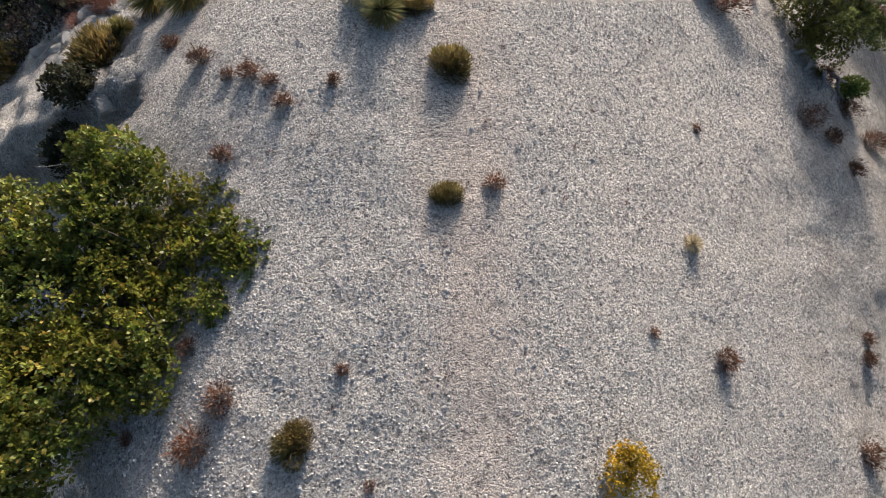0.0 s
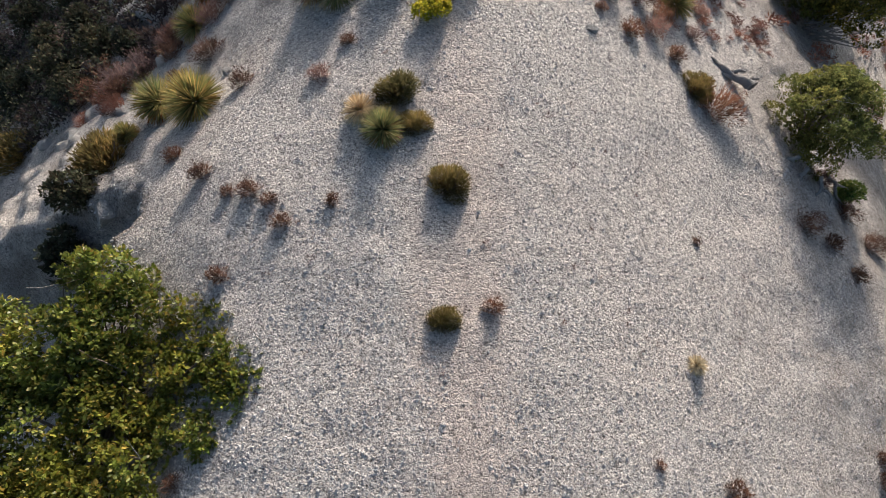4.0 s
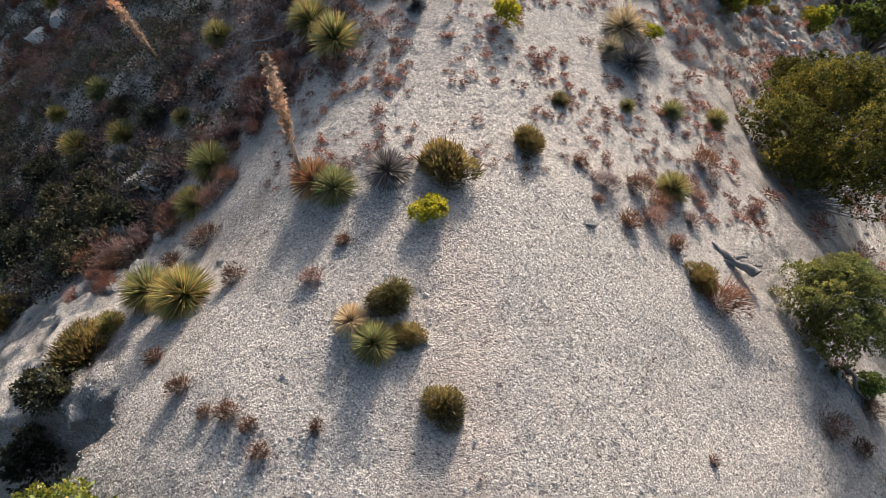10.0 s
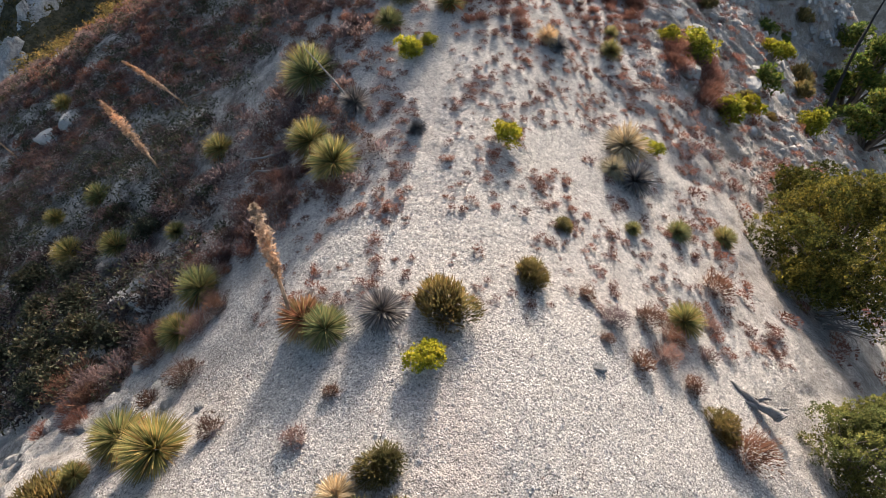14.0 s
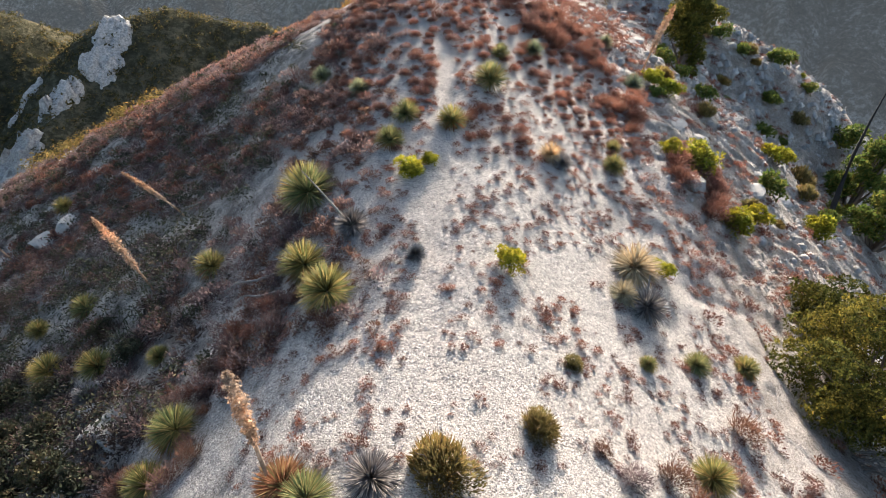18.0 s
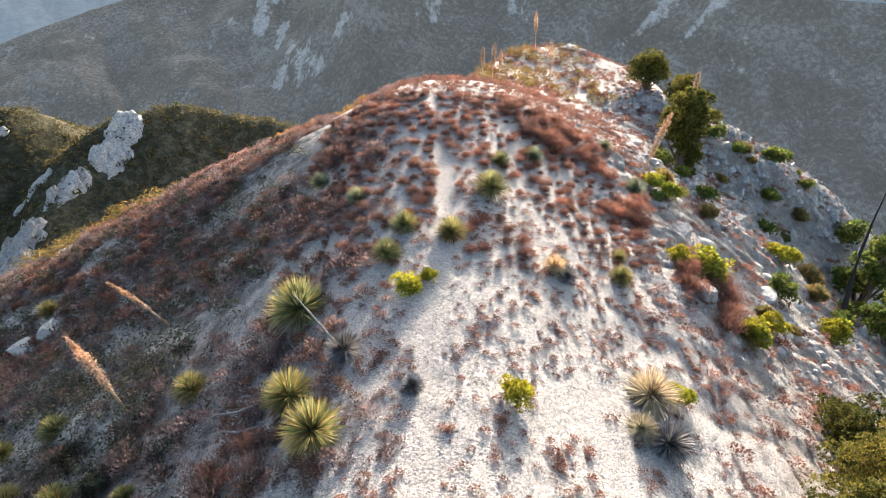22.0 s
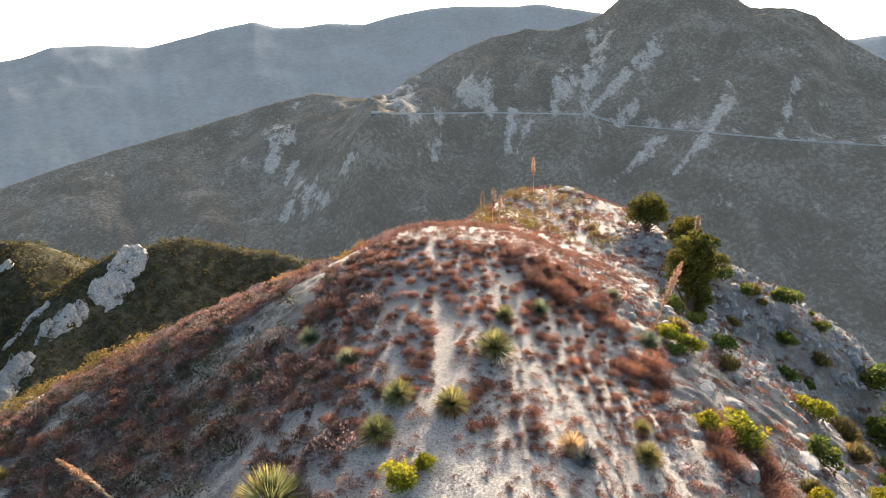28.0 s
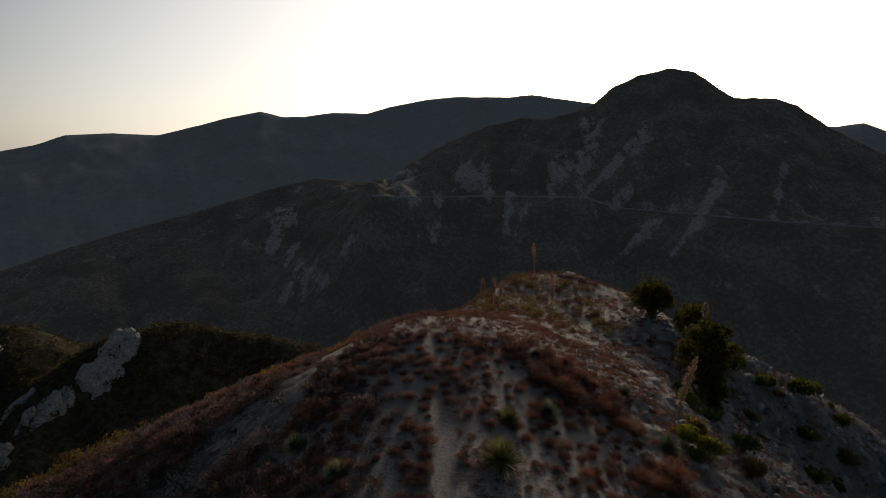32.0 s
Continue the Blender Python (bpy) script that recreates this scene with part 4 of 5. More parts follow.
for i, (x, y, w) in enumerate([(-0.67, 9.46, 0.9), (-1.78, 15.96, 0.92), (-0.21, 14.77, 0.54), (3.88, 19.55, 0.74), (-8.74, 13.93, 0.86), (5.22, 14.57, 1.11)]):
    yucca(x, y, w, i, "grey")


def stalk(x, y, tall, dx, dy, k, head=0.5, label="tall dried yucca flower stalk with a feathery seed head", bare=False, lift=0.0):
    """A dry flower stalk that leans by (dx, dy) at its top."""
    rng = rng_of(100 + k)
    s = np.linspace(0, 1, 9)
    p = np.stack([dx * s ** 1.2, dy * s ** 1.2, tall * s], -1)
    ob = new("yucca_flower_stalk")
    ob.matrix_basis = pose(x, y, at(x, y, 0.08) + lift)
    tagged(ob, label, "flower stalk", "dried flower stalks")
    stem = mesh_np("stem", *tube(p, 0.042 - 0.03 * s, 7), DEADWOOD if bare else STRAW, True)
    child("stem", stem, ob)
    if not bare:
        n = 560
        q = 1 - head * rng.random(n) ** 0.9
        c = np.stack([np.interp(q, s, p[:, j]) for j in range(3)], -1)
        az_ = rng.uniform(0, 2 * np.pi, n)
        reach = tall * (0.045 if k == 1 else 0.062) * np.sin(np.clip((1 - q) / head, 0.04, 1) ** 0.7 * np.pi * 0.85) * rng.uniform(0.5, 1.1, n)
        tip = c + np.stack([np.cos(az_) * reach, np.sin(az_) * reach, reach * 0.35], -1)
        sd = rng.normal(size=(n, 3)) * 0.006
        v = np.stack([c - sd, c + sd, tip], 1).reshape(-1, 3)
        f = np.arange(n * 3).reshape(n, 3)
        m_ = n * 3
        src = rng.integers(0, n, m_)
        g = c[src] + (tip - c)[src] * rng.uniform(0.4, 1.05, m_)[:, None]
        v2 = np.stack([g + rng.normal(size=(m_, 3)) * 0.021 for _ in range(3)], 1).reshape(-1, 3)
        child("seed_head", mesh_np("seed_head", *joined([(v, f), (v2, np.arange(m_ * 3).reshape(m_, 3))]), STRAW), ob)
    return ob


stalk(-2.28, 9.6, 3.05, 0.05, -0.1, 1, 0.55)
stalk(-8.3, 17.4, 2.85, -0.75, -0.05, 2, 0.68)
stalk(-8.7, 21.2, 1.85, -1.55, -0.05, 3, 0.6)
stalk(8.9, 28.7, 3.0, 0.85, 0.2, 4, 0.62)
stalk(8.0, 54.6, 3.1, -0.15, 0, 5, 0.5)
stalk(3.0, 44.4, 2.4, 0.0, 0, 6, 0.5)
stalk(3.7, 44.6, 2.7, 0.05, 0, 7, 0.5)
stalk(4.1, 44.5, 2.2, 0.1, 0, 8, 0.5)
stalk(7.3, 43.2, 3.4, -0.1, 0, 9, 0.6)
stalk(16.9, 43.5, 3.4, 0.1, 0, 10, 0.4)
stalk(-19.3, 24.6, 2.4, -1.6, 0.4, 13, 0.5)
stalk(-1.75, 15.9, 1.35, -1.15, 0.6, 11, bare=True, label="bare grey flower stalk leaning from a dead yucca")
stalk(5.25, 14.7, 0.7, 0.12, 0.5, 12, bare=True, label="broken dry flower stalk on a dead yucca")


# leafy bushes
def bush_meshes(mat, count, leaves, size, seed, fine=False):
    out = []
    for i in range(count):
        rng = rng_of(seed + i)
        lobes = [(0, 0, 0.26, 0.3, 0.3, 0.27)]
        for _ in range(11):
            a_ = rng.uniform(0, 2 * np.pi)
            q = rng.uniform(0.1, 0.4)
            s = rng.uniform(0.11, 0.23)
            lobes.append((math.cos(a_) * q, math.sin(a_) * q * 0.85, rng.uniform(0.1, 0.58 - 0.5 * q), s, s, s * rng.uniform(0.8, 1.3)))
        out.append(mesh_np("foliage", *(tufts(leaves, rng, size * 4, size * 0.8, 9, 0.9) if fine else leaf_clusters(leaves // 9, 9, rng, lobes, size, size * 1.6)), mat))
    return out


def branch_mesh(seed, mat=None):
    rng = rng_of(seed)
    q = rng.uniform(0.15, 0.42)
    s = np.linspace(0, 1, 5)[:, None]
    p = s * np.array([q, 0, rng.uniform(0.3, 0.6)]) + np.array([0, 0, -0.05]) * (1 - s) + rng.normal(size=(5, 3)) * 0.02 * s
    return mesh_np("branch", *tube(p, [0.018, 0.014, 0.01, 0.007, 0.003], 5), mat or BARK)


BRANCHES = [branch_mesh(200 + i) for i in range(7)]
OLIVES = bush_meshes(LEAF_OLIVE, 3, 4400, 0.023, 300, True)
BRIGHTS = bush_meshes(LEAF_BRIGHT, 4, 2600, 0.036, 310)
YELLOWS = bush_meshes(LEAF_YELLOW, 1, 3200, 0.024, 320)
GREENS = bush_meshes(LEAF_GREEN, 4, 2600, 0.036, 330)
DEEPS = bush_meshes(LEAF_SAGE, 3, 2200, 0.036, 336)
GREENS_FAR = bush_meshes(LEAF_GREEN, 4, 1300, 0.048, 340)
OLIVES_FAR = bush_meshes(LEAF_OLIVE, 3, 1300, 0.045, 350, True)


def bush(x, y, w, k, meshes, label, squash=1.0, name="bush"):
    ob = thing(name, x, y, w * (1.15 if meshes is OLIVES else 0.95), k * 71.0, label, "bush", "bushes", 0.03, squash=squash)
    child("foliage", meshes[k % len(meshes)], ob)
    for i in range(5):
        twig = child("branch", BRANCHES[(k + i * 2) % 7], ob)
        twig.matrix_basis = pose(0, 0, 0, 0, 0, i * 72 + k * 31)
    return ob


for i, (x, y, w) in enumerate([(0.1, 3.04, 0.5), (0.28, 5.15, 0.64), (-1.78, -0.06, 0.55), (-0.51, 6.96, 0.78), (-0.24, 6.24, 0.52), (5.2, 8.07, 0.72), (-6.15, 6.75, 1.2), (-10.86, 9.4, 1.4), (0.42, 9.62, 1.12), (1.93, 10.61, 0.8), (2.91, 12.23, 0.46)]):
    bush(x, y, w, i, OLIVES, "olive-brown rounded bush on the gravel", 0.85)
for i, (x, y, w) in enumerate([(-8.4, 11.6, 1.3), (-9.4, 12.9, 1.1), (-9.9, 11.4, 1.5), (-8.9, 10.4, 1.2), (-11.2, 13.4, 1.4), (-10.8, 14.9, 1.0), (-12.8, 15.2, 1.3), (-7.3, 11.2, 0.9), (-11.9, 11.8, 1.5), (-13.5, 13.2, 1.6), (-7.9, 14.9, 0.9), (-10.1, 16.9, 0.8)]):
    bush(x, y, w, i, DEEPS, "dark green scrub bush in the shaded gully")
bush(8.6, 6.5, 0.75, 1, GREENS, "grey-green bush among dead twigs on the slope")
for i, (x, y, w) in enumerate([(-6.5, 6.1, 1.1), (-6.75, 5.2, 1.25), (-7.6, 3.2, 1.0)]):
    bush(x, y, w, i, DEEPS, "dark green bush at the foot of the bank")
for i, (x, y, w) in enumerate([(0.14, 8.52, 0.72), (1.91, 14.73, 0.85), (-0.43, 17.82, 0.85), (0.06, 18.3, 0.55), (6.1, 16.11, 0.78), (10.5, 20.7, 1.5), (9.8, 23.1, 1.7), (8.6, 23.0, 1.0), (9.3, 28.34, 1.1), (10.07, 28.05, 1.3)]):
    bush(x, y, w, i, BRIGHTS, "bright yellow-green leafy bush on the gravel", 0.85)
rk = rng_of(96)
BANK_BUSHES = []
while len(BANK_BUSHES) < 34:
    x, y = rk.uniform(9, 28), rk.uniform(20, 45)
    if x > 8.5 + 0.45 * max(0, y - 30) + 1.6 * max(0, 24 - y):
        BANK_BUSHES.append((x, y, rk.uniform(0.5, 1.5)))
bush(2.33, -0.53, 0.86, 1, YELLOWS, "bush covered in yellow flower heads", 0.9, "flowering_bush")
for i, (x, y, w) in enumerate([(18.6, 42.35, 1.5), (21.3, 43.5, 1.9), (24.0, 44.2, 2.0), (12.8, 29.9, 1.2), (18.1, 31.1, 1.8), (20.6, 37.3, 1.5), (24.7, 40.6, 1.6), (29.5, 41.7, 2.6), (21.6, 33.5, 2.0), (15.1, 26.3, 1.5), (19.7, 30.0, 1.7), (18.3, 26.5, 1.8), (23.8, 32.6, 1.3), (14.2, 23.8, 0.8)] + BANK_BUSHES):
    bush(x, y, w, i, (GREENS_FAR, OLIVES_FAR, GREENS_FAR, OLIVES_FAR, BRIGHTS, GREENS_FAR, OLIVES_FAR)[i % 7], "green bush on the steep rocky flank")


# larger shrubs and trees
def shrub(name, x, y, lobes, leaves, size, mat, label, category, seed, limbs=14, trunk=0.05, inner=0.6):
    rng = rng_of(seed)
    ob = new(name)
    z0 = at(x, y, 0.05)
    ob.matrix_basis = pose(x, y, z0)
    tagged(ob, label, category)
    child("crown", mesh_np("crown", *leaf_clusters(leaves // 14, 14, rng, lobes, size, size * 1.7, inner), mat), ob)
    pieces = []
    for i in range(limbs):
        lb = lobes[i % len(lobes)]
        d = rng.normal(size=3) * 0.5
        tip = np.array(lb[:3]) + d * np.array(lb[3:])
        foot = np.array([lb[0] * 0.15, lb[1] * 0.15, 0.0])
        s = np.linspace(0, 1, 6)[:, None]
        p = foot + (tip - foot) * s + rng.normal(size=(6, 3)) * 0.05 * s + np.array([0, 0, 0.12]) * np.sin(s * 3.14)
        pieces.append(tube(p, trunk * np.linspace(1, 0.2, 6), 5))
    for i, p in enumerate(pieces):
        limb = child("limb", mesh_np("limb", *p, BARK, True), ob)
        end = p[0][-5:].mean(0)
        s = np.linspace(0, 1, 5)[:, None]
        for _ in range(2):
            d = rng.normal(size=3) * np.array([0.22, 0.22, 0.15]) * (1 + trunk * 6)
            child("twig", mesh_np("twig", *tube(end + d * s + rng.normal(size=(5, 3)) * 0.02 * s, trunk * np.linspace(0.25, 0.08, 5), 4), DEADWOOD if i % 2 else BARK, True), limb)
    return ob


big_lobes = []
rb = rng_of(77)
for px_, py_, r_ in [(1.9, 1.1, 0.62), (1.3, 1.5, 0.7), (0.7, 0.9, 0.85), (0.2, 1.7, 0.8), (0.0, 2.35, 0.65), (-0.6, 1.3, 0.9), (0.3, 0.1, 0.95), (-0.7, 0.2, 1.0), (1.2, 0.3, 0.6), (-0.3, -0.9, 0.95), (-1.2, -0.7, 1.0), (-0.7, -1.7, 0.9), (-1.5, -1.8, 0.9), (-1.6, 0.6, 0.9), (0.6, -0.7, 0.55), (-2.2, -0.6, 0.9), (1.85, 0.75, 0.4), (-1.5, -2.9, 0.8), (-1.4, 1.4, 0.8), (-2.3, 0.5, 0.9), (-2.4, -1.7, 0.9), (-0.6, -2.6, 0.8), (-2.3, -2.9, 0.8), (-1.2, -2.4, 0.9), (-1.6, -3.6, 0.8), (-2.4, -3.8, 0.9), (0.0, -1.6, 0.7)]:
    px_ -= 0.6 * float(step((-1.0 - py_) / 0.5))
    low = 1 - 0.4 * float(step((px_ + 0.4) / 1.2))
    big_lobes.append((px_, py_, (0.42 + 0.12 * rb.random()) * low - 0.12 * max(0, -px_), r_ * 0.72, r_ * 0.72, 0.62 * low))
    for _ in range(5):
        a_ = rb.uniform(0, 6.28)
        big_lobes.append((px_ + math.cos(a_) * r_ * 0.6, py_ + math.sin(a_) * r_ * 0.6, (0.55 + 0.35 * rb.random()) * low - 0.12 * max(0, -px_), 0.26, 0.26, 0.24))
for _ in range(22):
    py_ = rb.uniform(-3.2, 1.2)
    big_lobes.append((min(rb.uniform(-2.8, 0.4), 0.4 + 1.1 * min(0.0, py_ + 0.6)), py_, 0.3 + 0.2 * rb.random(), 0.5, 0.5, 0.45))
shrub("manzanita_shrub", -4.5, 1.5, big_lobes, 156000, 0.034, LEAF_MANZANITA, "broad dark green leafy shrub with yellowing tips", "shrub", 400, 40, 0.04, 0.74)

rt = rng_of(78)


def crown_lobes(rng, n, wide, tall, lift, size):
    """Clumps of leaves over an uneven dome."""
    out = []
    for _ in range(n):
        d = rng.normal(size=3)
        d /= np.linalg.norm(d)
        k = rng.uniform(0.62, 1.0)
        q = size * rng.uniform(0.65, 1.25)
        out.append((d[0] * wide * k, d[1] * wide * k, lift + d[2] * tall * k, q, q, q * 0.8))
    return out + [(0, 0, lift, wide * 0.55, wide * 0.55, tall * 0.55)]


lobes = crown_lobes(rt, 44, 1.05, 0.7, 0.75, 0.3)
shrub("green_shrub", 7.9, 7.6, lobes, 46000, 0.021, LEAF_LIGHT, "light green leafy shrub on the gravel slope", "shrub", 401, 20, 0.035)
lobes = crown_lobes(rt, 80, 2.3, 1.55, 1.55, 0.55)
shrub("scrub_oak", 11.4, 13.9, lobes, 84000, 0.033, LEAF_TREE, "large dark green scrub oak with bare grey twigs", "tree", 402, 40, 0.06, 0.78)
oak = bpy.data.objects["scrub_oak"]
for i in range(26):
    foot = np.array([-1.3 + 0.5 * rt.random(), -1.9 + 0.6 * rt.random(), 0.5 + 0.4 * rt.random()])
    way = np.array([rt.uniform(-0.3, 1.6), rt.uniform(-1.0, -0.2), rt.uniform(0.1, 1.0)])
    k = np.linspace(0, 1, 6)[:, None]
    child("bare_branch", mesh_np("bare_branch", *tube(foot + way * k + rt.normal(size=(6, 3)) * 0.07 * k, np.linspace(0.022, 0.006, 6), 5), DEADWOOD, True), oak, "bare grey dead branch")
lobes = [(rt.uniform(-1.2, 1.2), rt.uniform(-1.2, 1.2), rt.uniform(0.4, 1.6), 0.7, 0.7, 0.6) for _ in range(16)]
shrub("scrub_oak", 13.0, 17.6, lobes, 26000, 0.04, LEAF_OAK, "olive green scrub oak on the steep flank", "tree", 403, 20, 0.05)
lobes = []
for k in range(34):
    q = k / 33
    fat = min(1.0, max(0.0, (q - 0.16) / 0.34)) * (1 - 0.45 * max(0.0, (q - 0.72) / 0.28))
    r_ = 0.3 + 0.3 * fat
    lobes.append((rt.uniform(-0.85, 0.85) * (0.15 + fat) + 0.8 * (1 - q) - 0.15, rt.uniform(-0.7, 0.7) * (0.15 + fat), -0.6 + 4.7 * q, r_, r_, r_ * 0.85))
shrub("canyon_oak", 14.3, 37.4, lobes, 32000, 0.058, LEAF_TREE, "tall narrow dark evergreen tree on the rocky rib", "tree", 404, 20, 0.1)
lobes = [(rt.uniform(-0.7, 0.7), rt.uniform(-0.7, 0.7), rt.uniform(0.7, 2.1), 0.85, 0.85, 0.75) for _ in range(20)]
shrub("canyon_oak", 15.2, 47.6, lobes, 18000, 0.055, LEAF_TREE, "round dark evergreen tree on the ridge", "tree", 405, 14, 0.08)
lobes = [(rt.uniform(-0.6, 0.6), rt.uniform(-0.6, 0.6), rt.uniform(0.4, 1.6), 0.6, 0.6, 0.5) for _ in range(10)]
shrub("canyon_oak", 17.0, 45.2, lobes, 9000, 0.055, LEAF_TREE, "low green tree beside a dry stalk", "tree", 406, 10, 0.06)
lobes = [(rt.uniform(-0.5, 0.5) * (1.2 - k / 16) * 3, rt.uniform(-1, 1), 0.8 + 0.33 * k, 0.8 - 0.02 * k, 0.8, 0.45) for k in range(14)]
shrub("pine_tree", 26.5, 31.5, lobes, 9000, 0.11, LEAF_GREEN, "green pine on the canyon flank", "tree", 407, 14, 0.12)
shrub("pine_tree", 28.0, 36.5, lobes, 9000, 0.11, LEAF_GREEN, "green pine on the canyon flank", "tree", 408, 14, 0.12)
burnt = new("burnt_trunk")
burnt.matrix_basis = pose(23.3, 32.0, at(23.3, 32.0, 0.2))
tagged(burnt, "leaning charred bare tree trunk", "dead tree")
child("trunk", mesh_np("trunk", *tube([(0, 0, 0), (0.35, 0.8, 1.8), (0.75, 1.6, 3.6), (1.2, 2.2, 5.4), (1.6, 2.6, 7.6)], [0.16, 0.14, 0.1, 0.06, 0.02], 9), CHAR, True), burnt)

# grey weathered log and roots
log = new("dead_log")
log.matrix_basis = pose(6.25, 8.7, at(6.25, 8.7) + 0.05, 0, 4, -38) @ Matrix.Scale(0.72, 4)
tagged(log, "weathered grey dead log with a broken stump end", "log")


def gnarled(points, radii, seed, sides=12, steps=18):
    """A cracked, lumpy limb."""
    p, r = np.array(points, float), np.array(radii, float)
    k0, k1 = np.linspace(0, 1, len(p)), np.linspace(0, 1, steps)
    rng = rng_of(seed)
    q = np.stack([np.interp(k1, k0, p[:, j]) for j in range(3)], -1) + rng.normal(size=(steps, 3)) * 0.012
    v, f = tube(q, np.interp(k1, k0, r), sides)
    ang = np.tile(np.arange(sides), steps)
    mid_ = np.repeat(q, sides, 0)
    return mid_ + (v - mid_) * (1 + 0.28 * np.sin(ang * 2.6 + seed) * np.cos(ang * 4.1) + 0.1 * rng.normal(size=len(v)))[:, None], f


child("trunk", mesh_np("trunk", *gnarled([(-0.62, 0.1, 0.03), (-0.3, 0.04, 0.07), (0, -0.03, 0.06), (0.3, 0.0, 0.07), (0.6, -0.04, 0.08)], [0.05, 0.09, 0.085, 0.12, 0.16], 7), DEADWOOD, True), log)
for n_, q in enumerate((((-0.5, 0.05, 0.05), (-0.75, 0.16, 0.09), (-1.0, 0.2, 0.03)), ((-0.1, 0.05, 0.06), (0.02, 0.22, 0.12), (0.2, 0.34, 0.1)), ((0.4, 0.02, 0.08), (0.45, 0.2, 0.14), (0.62, 0.3, 0.12)), ((0.0, -0.06, 0.04), (-0.3, -0.18, 0.06), (-0.55, -0.2, 0.02)))):
    child("branch", mesh_np("branch", *gnarled(q, [0.07, 0.045, 0.015], 11 + n_, 8, 9), DEADWOOD, True), log)
# bare roots below the green shrub
for n_, (x, y, turn) in enumerate(((7.55, 6.75, 200), (7.8, 6.6, 250), (8.1, 6.75, 290), (7.4, 6.95, 160))):
    ob = new("dead_root")
    ob.matrix_basis = pose(x, y, at(x, y) + 0.04, 0, 10, turn)
    tagged(ob, "twisted grey dead root on the gravel slope", "root", "dead roots")
    child("limb", mesh_np("limb", *gnarled([(0, 0, 0.15), (0.2, 0.06, 0.14), (0.42, -0.05, 0.1), (0.65, 0.08, 0.04)], [0.05, 0.04, 0.03, 0.01], 40 + n_, 8, 12), DEADWOOD), ob)
    child("twig", mesh_np("twig", *gnarled([(0.2, 0.05, 0.14), (0.35, 0.2, 0.2), (0.5, 0.28, 0.12)], [0.025, 0.018, 0.006], 50 + n_, 6, 8), DEADWOOD), ob)
for x, y, turn, ln in ((-3.6, 15.3, 200, 1.3), (-3.5, 14.6, 190, 0.9), (-7.6, 19.4, 250, 0.9), (-5.6, 20.6, 300, 0.8), (-7.9, 21.3, 220, 0.9)):
    ob = new("dead_branch")
    ob.matrix_basis = pose(x, y, at(x, y) + 0.08, 0, 8, turn)
    tagged(ob, "bleached dead branch lying among brush", "branch")
    child("limb", mesh_np("limb", *tube([(0, 0, 0), (ln * 0.4, 0.08, 0.05), (ln * 0.75, -0.03, 0.08), (ln, 0.1, 0.02)], [0.035, 0.03, 0.022, 0.01], 6), DEADWOOD, True), ob)

# dry shrubs that stand alone
def sprigs(mat, seed, count, fine=False):
    """Open dry shrubs: fine bare stems that splay from the root, with small sprigs at their ends."""
    out = []
    for i in range(count):
        rng = rng_of(seed + i)
        n, long, wide = (1150, 0.1, 0.02) if fine else (460, 0.13, 0.044)
        out.append(mesh_np("stems", *joined([tufts(n, rng, long, wide, 9, 0.5, True), twigs(60, rng, 0.52, 0.6, 0.008 if fine else 0.012, 0.8, 1.0)]), mat))
    return out


REDS, BROWNS, DARKS = sprigs(TWIG_RED, 500, 5), sprigs(TWIG_BROWN, 510, 4), sprigs(TWIG_DARK, 530, 5)
LARGE = {id(REDS): sprigs(TWIG_RED, 540, 3, True), id(BROWNS): sprigs(TWIG_BROWN, 550, 3, True), id(DARKS): sprigs(TWIG_DARK, 560, 3, True)}


def dry_shrub(x, y, w, k, meshes=REDS, label="small reddish-brown dry buckwheat shrub on gravel"):
    if w > 0.5:
        meshes = LARGE[id(meshes)]
    ob = new("dry_shrub", meshes[k % len(meshes)])
    ob.matrix_basis = pose(x, y, at(x, y, 0.01), 0, 0, k * 53.0) @ Matrix.Diagonal((w * 1.15, w * 1.15, w * 1.1, 1))
    return tagged(ob, label, "shrub", "dry shrubs")


for i, (x, y, w) in enumerate([(4.14, 0.87, 0.4), (0.82, 3.28, 0.32), (-3.23, 1.14, 0.25), (-2.75, 0.5, 0.42), (-3.05, -0.02, 0.5), (-1.22, 0.78, 0.2), (-1.42, 4.9, 0.26), (-2.17, 4.59, 0.3), (-2.35, 4.97, 0.26), (-2.68, 5.15, 0.36), (-3.06, 5.19, 0.26), (-3.6, 5.63, 0.44), (4.37, 4.7, 0.18), (7.15, 5.55, 0.6), (7.65, 5.15, 0.4), (7.34, 1.32, 0.3), (7.24, 0.98, 0.32), (6.74, -0.53, 0.5), (2.95, 1.23, 0.17), (-4.04, 0.05, 0.22), (-4.36, 6.31, 0.36), (-3.0, 3.84, 0.34), (-0.87, -0.57, 0.16)]):
    dry_shrub(x, y, w, i, DARKS)
